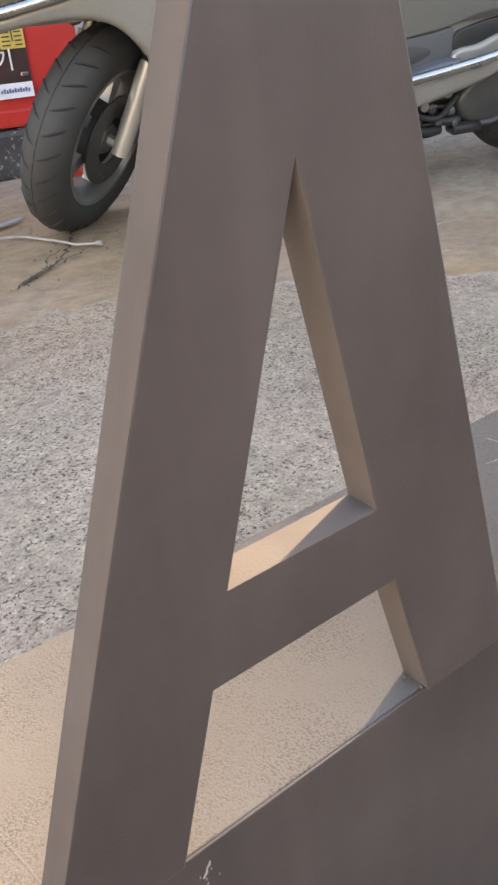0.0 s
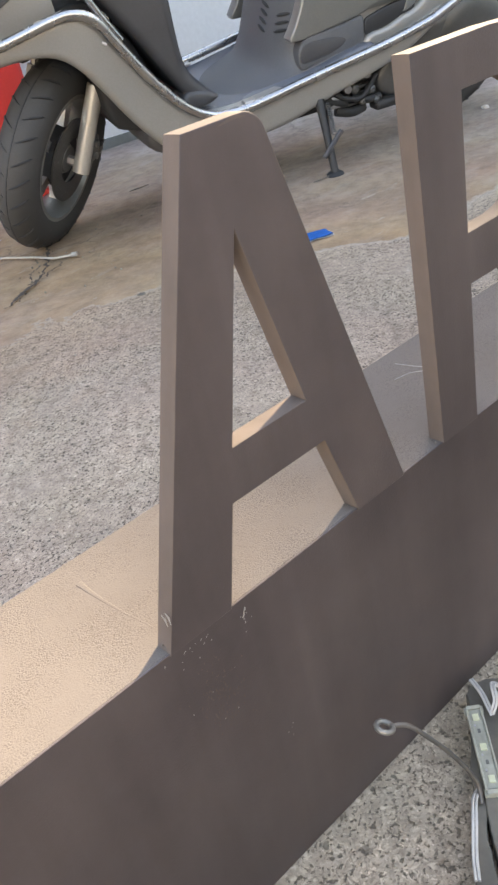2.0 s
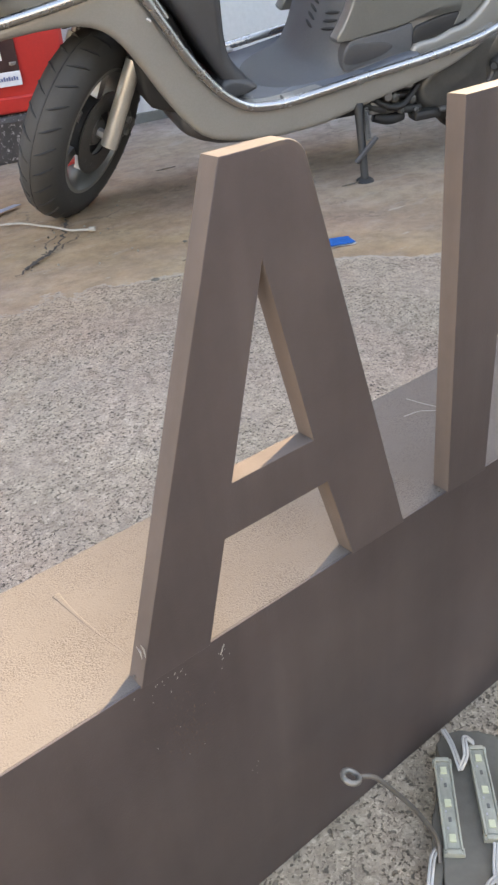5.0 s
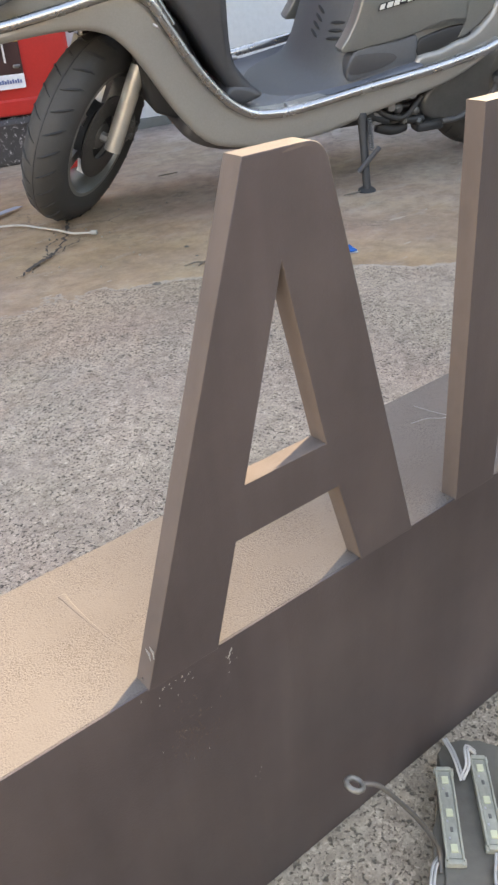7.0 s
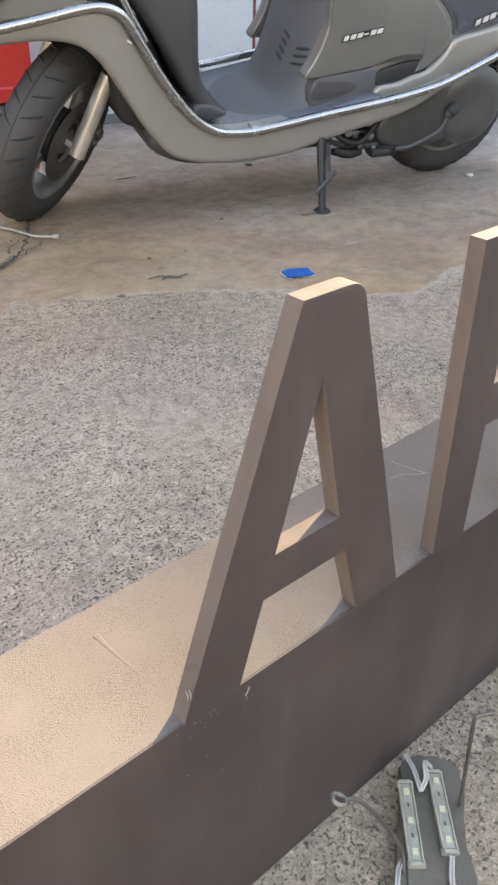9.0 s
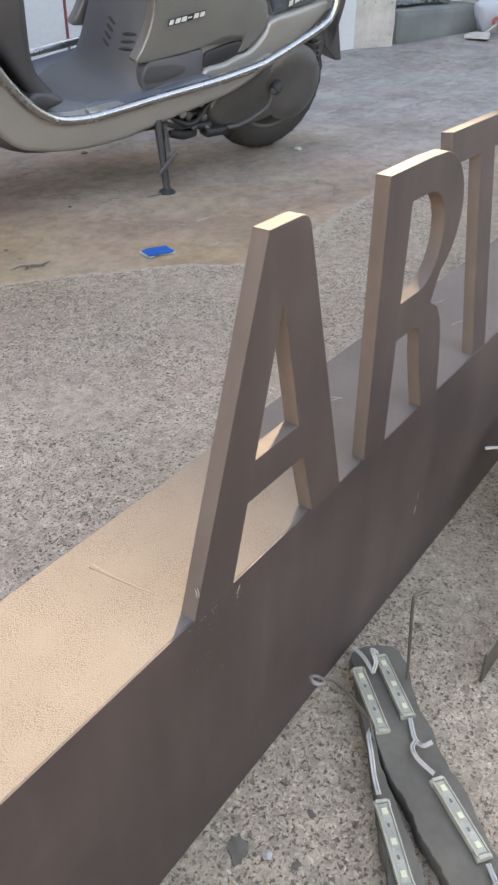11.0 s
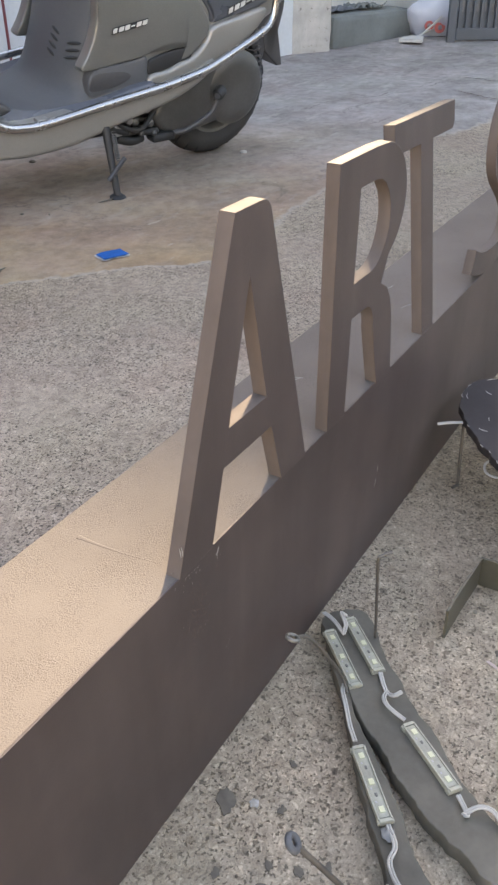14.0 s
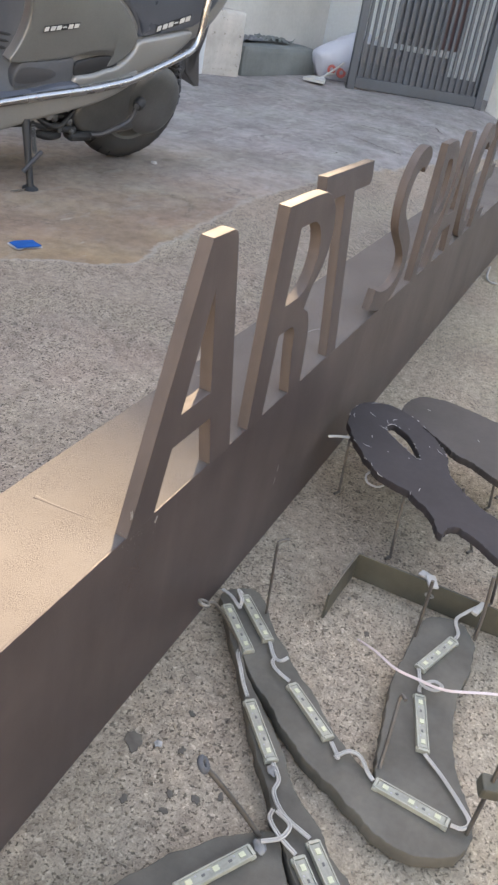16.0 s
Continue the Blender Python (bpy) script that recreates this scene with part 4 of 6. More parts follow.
ZL = 0.103
one = [(0.552, -0.028), (0.610, -0.022), (0.646, -0.045), (0.650, -0.085), (0.616, -0.132), (0.572, -0.172), (0.497, -0.205), (0.458, -0.245), (0.425, -0.300), (0.37, -0.36), (0.325, -0.345), (0.365, -0.275), (0.384, -0.234), (0.352, -0.222), (0.398, -0.192), (0.424, -0.156), (0.439, -0.111), (0.486, -0.068)]
one_hole = [(0.572, -0.083), (0.592, -0.090), (0.568, -0.122), (0.522, -0.150), (0.524, -0.136), (0.548, -0.108)]
first_letter = black_letter([ragged(one, 0.0042, 1, 16), ragged(one_hole, 0.002, 2, 8)], [(0.515, -0.050, 0.533, -0.041), (0.410, -0.165, 0.432, -0.155), (0.50, -0.262, 0.500, -0.222), (0.40, -0.31, 0.395, -0.30)], ZL, "dark violet-black letter on thin rod legs with chipped white edges", BLACK_BOARD)
two = [(0.650, -0.094), (0.683, -0.082), (0.718, -0.085), (0.746, -0.103), (0.756, -0.146), (0.750, -0.195), (0.735, -0.245), (0.70, -0.30), (0.62, -0.33), (0.545, -0.31), (0.552, -0.270), (0.566, -0.240), (0.582, -0.211), (0.588, -0.186), (0.606, -0.168), (0.630, -0.134)]
second_letter = black_letter([ragged(two, 0.0042, 5, 16)], [(0.622, -0.170, 0.625, -0.163), (0.634, -0.262, 0.600, -0.255), (0.71, -0.16, 0.705, -0.15), (0.68, -0.27, 0.68, -0.27)], ZL - 0.008, "dark brown-black letter on thin rod legs beside another letter", BROWN_BOARD)

def paint_chips(spots, z, parent):
    """Bare white flecks where the paint has come off."""
    bm = bmesh.new()
    for x, y, ang, size in spots:
        c, s_ = math.cos(radians(ang)) * size * 0.7, math.sin(radians(ang)) * size * 0.7
        tube_into(bm, [(x - c, y - s_, z), (x - 0.2 * s_, y + 0.2 * c, z), (x + c, y + s_, z)], [0.0002, 0.0006, 0.0002], 6)
    tagged(part("paint_chip", bm, STONE, parent), kind="stuff")


rng_c = random.Random(3)
spots = [(0.577, -0.030, 20, 0.012), (0.640, -0.044, -50, 0.010), (0.600, -0.052, 60, 0.009), (0.594, -0.079, 20, 0.010), (0.607, -0.086, -20, 0.008), (0.572, -0.079, 70, 0.012), (0.619, -0.132, 40, 0.007), (0.501, -0.075, 80, 0.009), (0.437, -0.172, 0, 0.006), (0.532, -0.073, 20, 0.006), (0.560, -0.170, 45, 0.010)]
spots += [(rng_c.uniform(0.47, 0.62), rng_c.uniform(-0.16, -0.06), rng_c.uniform(0, 180), rng_c.uniform(0.001, 0.003)) for k in range(4)]
for edge, share in ((ragged(one, 0.0042, 1, 16), 0.10), (ragged(one_hole, 0.002, 2, 8), 0.42)):
    for p_, q_ in zip(edge, edge[1:]):
        if rng_c.random() < share and p_[1] > -0.20:
            spots.append(((p_[0] + q_[0]) / 2 + rng_c.uniform(-0.001, 0.001), (p_[1] + q_[1]) / 2, math.degrees(math.atan2(q_[1] - p_[1], q_[0] - p_[0])) + rng_c.uniform(-15, 15), rng_c.uniform(0.002, 0.006)))
paint_chips(spots, ZL + 0.0001, first_letter)
paint_chips([(0.655, -0.212, 30, 0.004), (0.70, -0.12, 80, 0.004), (0.64, -0.25, 10, 0.003)], ZL - 0.0079, second_letter)
twin_wire([(0.505, -0.015, 0.092), (0.512, -0.028, 0.094), (0.518, -0.044, 0.096)], first_letter, r=0.0013)
shade(part("wire", tube(glide([(0.468, -0.104, 0.090), (0.456, -0.094, 0.084), (0.444, -0.100, 0.080), (0.438, -0.116, 0.082), (0.444, -0.128, 0.090)], 5), 0.0016, 6), WIRE, first_letter), 60)
far_wire = part("cable", tube(glide([(1.95, -0.012, 0.012), (1.86, -0.022, 0.006), (1.828, -0.040, 0.003), (1.84, -0.075, 0.003), (1.90, -0.11, 0.003)], 5), 0.003, 6), WIRE)
tagged(shade(far_wire, 60), "white wire end lying beside the sign on concrete", "cable")

bar = thing("steel_strip", pose(0, 0, 0), "olive brown bent steel strip standing on edge on concrete", "metal strip")
bm = bmesh.new()
pts = [(0.237, -0.129), (0.290, -0.1305), (0.338, -0.134), (0.3395, -0.20), (0.341, -0.29), (0.343, -0.42)]
loopv = []
for i, (x, y) in enumerate(pts):
    d = Vector((*pts[min(i + 1, len(pts) - 1)], 0)) - Vector((*pts[max(i - 1, 0)], 0))
    n = Vector((-d.y, d.x, 0)).normalized() * 0.0014
    loopv.append([bm.verts.new((x + n.x, y + n.y, 0.0005)), bm.verts.new((x + n.x, y + n.y, 0.039)), bm.verts.new((x - n.x, y - n.y, 0.039)), bm.verts.new((x - n.x, y - n.y, 0.0005))])
for a, b in zip(loopv, loopv[1:]):
    for k in range(4):
        bm.faces.new((a[k], a[(k + 1) % 4], b[(k + 1) % 4], b[k]))
bm.faces.new(loopv[0])
bm.faces.new(loopv[-1][::-1])
part("strip", bm, OLIVE_STEEL, bar)
slot = lathe([(0.0018, -0.0008), (0.0036, -0.0007), (0.0038, 0.0004), (0.0018, 0.0004)], 16)
sw = part("washer", slot, CAST, bar, "oval steel washer")
sw.matrix_basis = pose(0.3383, -0.235, 0.020, 0, 0, -90) @ Matrix.Diagonal((1.7, 1, 1, 1))
tag_bm = bmesh.new()
box_into(tag_bm, (-0.010, -0.007, 0), (0.010, 0.007, 0.004), 0.0015, pose(0.3385, -0.232, 0.040, 8, -12, 30))
box_into(tag_bm, (-0.008, -0.005, 0), (0.008, 0.005, 0.003), 0.001, pose(0.346, -0.222, 0.041, -14, 6, 70))
part("paper_scrap", tag_bm, WIRE, bar, "torn white paper scrap")


# ---------------------------------------------------------------- the scooter
FRONT, REAR = Vector((0.727, 1.600, 0.022)), Vector((1.855, 1.225, 0.042))
ax = (REAR - FRONT).normalized()
ay = Vector((-ax.y, ax.x, 0)).normalized()
az = ax.cross(ay)
frame_m = Matrix((ax, ay, az)).transposed().to_4x4()
LEAN = radians(10.0)
pivot = Vector((0, -0.20, 0.20))
lean_m = Matrix.Translation(pivot) @ Matrix.Rotation(LEAN, 4, "X") @ Matrix.Translation(-pivot)
scooter = thing("scooter", Matrix.Translation(FRONT) @ frame_m @ lean_m, "silver-grey motor scooter leaning on its side stand with steered front wheel", "scooter")


RAIL = [(-0.235, 0.0, 0.425), (-0.225, -0.10, 0.428), (-0.165, -0.185, 0.436), (-0.09, -0.215, 0.449), (0.02, -0.22, 0.468), (0.11, -0.22, 0.485), (0.155, -0.22, 0.487), (0.196, -0.22, 0.468), (0.232, -0.22, 0.415), (0.286, -0.22, 0.332), (0.348, -0.22, 0.258), (0.405, -0.22, 0.220), (0.46, -0.22, 0.210), (0.53, -0.22, 0.212), (0.70, -0.22, 0.235), (0.87, -0.22, 0.256), (0.985, -0.22, 0.277), (1.03, -0.22, 0.290), (1.12, -0.22, 0.326), (1.20, -0.22, 0.362), (1.232, -0.215, 0.384), (1.247, -0.212, 0.42), (1.254, -0.205, 0.50), (1.285, -0.19, 0.62), (1.33, -0.15, 0.70)]
for s in (1, -1):
    ob = part("guard_rail", tube(glide([(x, y * s, z + (0 if s > 0 else 0.012)) for x, y, z in RAIL], 5), 0.0105, 12), CHROME, scooter, "chrome crash rail")
    shade(ob, 60)
    ob = part("rail_brace", tube(glide([(0.16, s * -0.195, 0.62), (0.185, s * -0.20, 0.54), (0.206, s * -0.205, 0.485), (0.246, s * -0.205, 0.415)], 5), 0.008, 10), CHROME, scooter)
    shade(ob, 60)
    clamp = tube([(0.20, s * -0.228, 0.425), (0.208, s * -0.230, 0.420)], 0.0032, 8)
    part("bolt", clamp, CAST, scooter)

# lower skirt along both sides
top_edge = [(-0.20, 0.425), (-0.09, 0.447), (0.02, 0.466), (0.11, 0.482), (0.155, 0.484), (0.194, 0.465), (0.23, 0.413), (0.284, 0.331), (0.346, 0.258), (0.405, 0.219), (0.46, 0.210), (0.53, 0.212), (0.70, 0.234), (0.87, 0.256), (0.985, 0.277), (1.05, 0.300)]
bot_edge = [(1.045, 0.275), (0.99, 0.240), (0.912, 0.209), (0.80, 0.183), (0.714, 0.164), (0.618, 0.140), (0.54, 0.132), (0.465, 0.129), (0.377, 0.139), (0.307, 0.163), (0.245, 0.232), (0.178, 0.337), (0.134, 0.391), (0.091, 0.416), (0.022, 0.424), (-0.10, 0.415), (-0.19, 0.400)]
skirt = glide(top_edge + bot_edge, 3, True)
for s in (1, -1):
    y0, y1 = sorted((s * -0.212, s * -0.150))
    ob = part("side_skirt", puff(skirt, y0, y1, 0.016, 4), SILVER, scooter, "silver painted lower side panel")
    shade(ob, 50)
# nose and front apron above the rail
nose = bmesh.new()
secs = []
for z, xf, w in ((0.40, -0.16, 0.10), (0.43, -0.20, 0.16), (0.47, -0.205, 0.19), (0.55, -0.16, 0.20), (0.65, -0.09, 0.19), (0.75, -0.02, 0.165), (0.84, 0.05, 0.12)):
    back = 0.135 + (z - 0.45) * -0.12
    ring = []
    for k in range(15):
        a = math.pi * k / 14
        ring.append(nose.verts.new((back - (back - xf) * math.sin(a) ** 0.75, -w * math.cos(a), z)))
    secs.append(ring)
for a, b in zip(secs, secs[1:]):
    for k in range(14):
        nose.faces.new((a[k], a[k + 1], b[k + 1], b[k]))
    nose.faces.new((a[14], a[0], b[0], b[14]))
nose.faces.new(secs[0][::-1])
nose.faces.new(secs[-1])
shade(part("front_apron", nose, SILVER, scooter, "silver painted front apron"), 50)
for k in range(5):
    z = 0.515 + 0.017 * k
    pts = [(-0.178 + 0.04 * k * 0.25 + 0.16 * (1 - math.cos(a)) * 0.55, 0.178 * math.sin(a) * -1, z - 0.012 * math.cos(a)) for a in [radians(-62 + 124 * i / 10) for i in range(11)]]
    part("grille_bar", tube(pts, 0.005, 6), BLACK_PLASTIC, scooter)
# turn signal lenses in a dark surround, on both flanks of the apron
surround = [(-0.115, 0.470), (-0.066, 0.486), (-0.020, 0.504), (0.030, 0.524), (0.075, 0.545), (0.060, 0.60), (-0.050, 0.62), (-0.115, 0.56)]
lens = [(-0.060, 0.492), (-0.056, 0.512), (-0.034, 0.538), (0.006, 0.572), (0.050, 0.580), (0.044, 0.548), (0.014, 0.526), (-0.024, 0.508)]
for s in (1, -1):
    y0, y1 = sorted((s * -0.199, s * -0.150))
    part("signal_surround", puff(surround, y0, y1, 0.006, 2), BLACK_PLASTIC, scooter)
    y0, y1 = sorted((s * -0.206, s * -0.180))
    glass = shade(part("turn_signal", puff(glide(lens, 3, True), y0, y1, 0.008, 3), GREY_PLASTIC, scooter, "ribbed clear turn signal lens"), 60)
    for k in range(6):
        a, b = Vector((-0.052 + 0.013 * k, s * -0.2065, 0.500 + 0.006 * k)), Vector((-0.040 + 0.015 * k, s * -0.2065, 0.528 + 0.008 * k))
        part("rib", tube([a, (a + b) / 2, b], [0.0008, 0.0018, 0.0008], 6), BADGE, glass)
# inner leg shield, dark
shield = [(0.400, 0.232), (0.440, 0.250), (0.402, 0.300), (0.388, 0.36), (0.380, 0.50), (0.345, 0.66), (0.27, 0.82), (0.20, 0.86), (0.165, 0.80), (0.17, 0.66), (0.216, 0.515), (0.30, 0.385), (0.36, 0.285)]
shade(part("leg_shield", puff(glide(shield, 3, True), -0.165, 0.165, 0.02, 3), BLACK_PLASTIC, scooter, "dark plastic inner leg shield"), 50)
lip = puff(glide([(0.36, 0.222), (0.42, 0.222), (0.458, 0.236), (0.43, 0.256), (0.38, 0.262)], 4, True), -0.17, 0.17, 0.01, 2)
shade(part("shield_foot", lip, BLACK_PLASTIC, scooter), 50)
# floorboard, dished, with ribs
floor_o = [(0.33, 0.19), (0.42, 0.206), (0.52, 0.212), (0.68, 0.238), (0.80, 0.262), (0.86, 0.262), (0.80, 0.20), (0.62, 0.16), (0.44, 0.155), (0.36, 0.16)]
floor_bm = puff(glide(floor_o, 3, True), -0.205, 0.205, 0.012, 2)
for v in floor_bm.verts:
    v.co.z += 0.012 * (v.co.y + 0.205) - 0.004
shade(part("floorboard", floor_bm, FLOOR_RUBBER, scooter, "grey rubber-matted floorboard"), 50)
for s in (1, -1):
    part("rail_clip", box((0.50, s * 0.203 - 0.012, 0.212), (0.53, s * 0.203 + 0.012, 0.222), 0.003), CAST, scooter)
# tail body, side covers, dark upper panel
tail = [(0.735, 0.235), (0.76, 0.34), (0.735, 0.45), (0.70, 0.58), (0.70, 0.70), (0.82, 0.735), (1.10, 0.735), (1.32, 0.72), (1.42, 0.66), (1.40, 0.52), (1.32, 0.40), (1.20, 0.345), (1.02, 0.295), (0.88, 0.255)]
shade(part("tail_body", puff(glide(tail, 3, True), -0.172, 0.172, 0.045, 4), SILVER, scooter), 50)
loft = bmesh.new()


def bulkhead_point(z, a):
    xf = np.interp(z, (0.20, 0.218, 0.226, 0.236, 0.25, 0.28, 0.31, 0.36, 0.45, 0.58, 0.72), (0.46, 0.515, 0.552, 0.582, 0.605, 0.624, 0.636, 0.655, 0.682, 0.69, 0.68))
    return (0.80 - (0.80 - xf) * abs(math.sin(a)) ** 0.5, -float(np.interp(z, (0.20, 0.225, 0.26, 0.32), (0.187, 0.182, 0.177, 0.174))) * math.cos(a), z)


rings = []
for z in (0.20, 0.218, 0.222, 0.226, 0.231, 0.236, 0.243, 0.25, 0.275, 0.30, 0.33, 0.36, 0.40, 0.45, 0.52, 0.60, 0.72):
    rings.append([loft.verts.new(bulkhead_point(z, math.pi * k / 24)) for k in range(25)])
for a, b in zip(rings, rings[1:]):
    for k in range(24):
        loft.faces.new((a[k], a[k + 1], b[k + 1], b[k]))
    loft.faces.new((a[24], a[0], b[0], b[24]))
loft.faces.new(rings[0][::-1])
loft.faces.new(rings[-1])
shade(part("front_bulkhead", loft, GREY_PLASTIC, scooter, "grey louvred panel under the seat"), 50)
cover = [(0.650, 0.306), (0.75, 0.314), (0.841, 0.326), (0.863, 0.333), (0.911, 0.343), (0.962, 0.341), (0.958, 0.320), (0.952, 0.304), (0.975, 0.308), (1.002, 0.324), (1.032, 0.352), (1.044, 0.378), (1.03, 0.41), (0.99, 0.455), (0.92, 0.50), (0.83, 0.545), (0.75, 0.585), (0.69, 0.58), (0.690, 0.50), (0.695, 0.43), (0.682, 0.377), (0.664, 0.340)]
dark = [(0.80, 0.56), (0.92, 0.506), (0.995, 0.460), (1.04, 0.414), (1.052, 0.383), (1.115, 0.393), (1.16, 0.400), (1.245, 0.420), (1.30, 0.46), (1.36, 0.56), (1.38, 0.66), (1.10, 0.70), (0.85, 0.69), (0.78, 0.63)]
lower = [(0.672, 0.240), (0.71, 0.243), (0.765, 0.250), (0.842, 0.260), (0.848, 0.285), (0.842, 0.322), (0.80, 0.3165), (0.74, 0.312), (0.690, 0.3075), (0.668, 0.280)]
band = [(0.848, 0.250), (0.93, 0.258), (1.007, 0.272), (1.095, 0.300), (1.175, 0.336), (1.226, 0.376), (1.240, 0.398), (1.226, 0.414), (1.145, 0.398), (1.052, 0.379), (1.036, 0.352), (1.005, 0.321), (0.975, 0.304), (0.945, 0.298), (0.905, 0.284), (0.852, 0.278)]
pocket = [(0.83, 0.27), (0.91, 0.278), (0.965, 0.298), (0.975, 0.345), (0.90, 0.352), (0.83, 0.335)]
peg = [(0.850, 0.277), (0.90, 0.283), (0.96, 0.300), (0.986, 0.304), (0.980, 0.330), (0.93, 0.330), (0.87, 0.318), (0.849, 0.308)]
recess = [(0.672, 0.256), (0.71, 0.254), (0.762, 0.262), (0.794, 0.278), (0.774, 0.291), (0.725, 0.296), (0.685, 0.294), (0.670, 0.276)]
for s in (1, -1):
    def panel(name, outline, y_in, y_out, inset, material, label="", steps=3):
        y0, y1 = sorted((s * y_out, s * y_in))
        shade(part(name, puff(glide(outline, 3, True), y0, y1, inset, steps), material, scooter, label), 50)

    panel("side_cover", cover, -0.145, -0.1815, 0.005, GREY_PAINT, "dark silver side cover")
    panel("upper_panel", dark, -0.14, -0.180, 0.014, NAVY_PAINT, "dark blue-grey upper tail panel")
    panel("tail_band", band, -0.13, -0.190, 0.010, SILVER, "silver painted tail band")
    panel("peg_pocket", pocket, -0.12, -0.162, 0.006, BLACK_PLASTIC, "dark foot peg recess", 2)
    panel("foot_peg", peg, -0.15, -0.1805, 0.003, LOUVRE_BLACK, "folded passenger foot peg", 2)
    if s > 0:
        panel("lower_cover", lower, -0.14, -0.1780, 0.006, GREY_PLASTIC, "grey plastic lower cover")
        # black patch laid flat in place of the hollow's shade
        panel("foot_recess", recess, -0.15, -0.1790, 0.0012, BLACK_PLASTIC, "flat black patch for the shade of the hollow below the side cover", 2)


def emblem(x0, z0, x1, z1, tall, count, y):
    """A small badge: a thin dark backing and slanted raised bars on it."""
    d = Vector((x1 - x0, 0, z1 - z0))
    slope = Matrix.Translation((x0, y, z0)) @ Matrix.Rotation(-math.atan2(d.z, d.x), 4, "Y")
    w = d.length
    lean = Matrix.Identity(4)
    lean[0][2] = 0.45
    badge = part("emblem", box((0, -0.0004, -tall * 0.48), (w, 0.0008, tall * 0.48), 0.0003, slope @ lean), LOUVRE_BLACK, scooter, "small metal badge with raised bars")
    for k in range(count):
        wide = w / count * (0.78 if k % 3 else 0.66)
        h = tall * (0.10 if k == count // 2 else 0.34)
        part("badge_bar", box((0, -0.0018, -h), (wide, 0.0004, h), 0.0005, slope @ Matrix.Translation((w * (k + 0.12) / count, 0, 0)) @ lean), BADGE, badge)


emblem(0.733, 0.393, 0.838, 0.408, 0.015, 6, -0.1862)
emblem(1.103, 0.411, 1.222, 0.449, 0.018, 6, -0.1822)
for k in range(4):
    for a0, a1 in ((43, 59), (71, 82)):
        if k == 3 and a0 < 50:
            continue
        z0 = 0.356 - 0.0165 * k + (0.006 if a0 > 60 else 0)
        arcs = []
        for i in range(6):
            p = Vector(bulkhead_point(z0 - 0.007 * (1 if a0 < 60 else -1.6) * i / 5, radians(a0 + (a1 - a0) * i / 5)))
            arcs.append(p)
        part("louvre", tube(arcs, [0.0015, 0.0036, 0.0041, 0.0041, 0.0036, 0.0015], 8), LOUVRE_BLACK, scooter)
# seat, steering head, bars and headlamp
seat = [(0.70, 0.735), (0.85, 0.725), (1.10, 0.725), (1.36, 0.73), (1.43, 0.765), (1.36, 0.81), (1.15, 0.80), (0.98, 0.765), (0.80, 0.785), (0.71, 0.775)]
shade(part("seat", puff(glide(seat, 4, True), -0.15, 0.15, 0.035, 4), BLACK_PLASTIC, scooter, "black scooter seat"), 50)
head = [(0.08, 0.88), (0.16, 0.86), (0.27, 0.88), (0.31, 0.95), (0.24, 1.00), (0.14, 0.985)]
shade(part("handlebar_cover", puff(glide(head, 4, True), -0.10, 0.10, 0.03, 3), SILVER, scooter), 50)
for s in (1, -1):
    shade(part("handlebar", tube(glide([(0.22, s * 0.08, 0.95), (0.25, s * 0.20, 0.965), (0.30, s * 0.33, 0.955)], 5), 0.014, 10), BLACK_PLASTIC, scooter), 60)
lamp = lathe([(0.0, -0.03), (0.045, -0.024), (0.065, -0.004), (0.065, 0.012), (0.0, 0.012)], 24)
hl = part("headlight", lamp, CAST, scooter)
hl.matrix_basis = pose(0.075, 0, 0.925, 0, 0, 90) @ pose(0, 0, 0, 0, 0, 180)

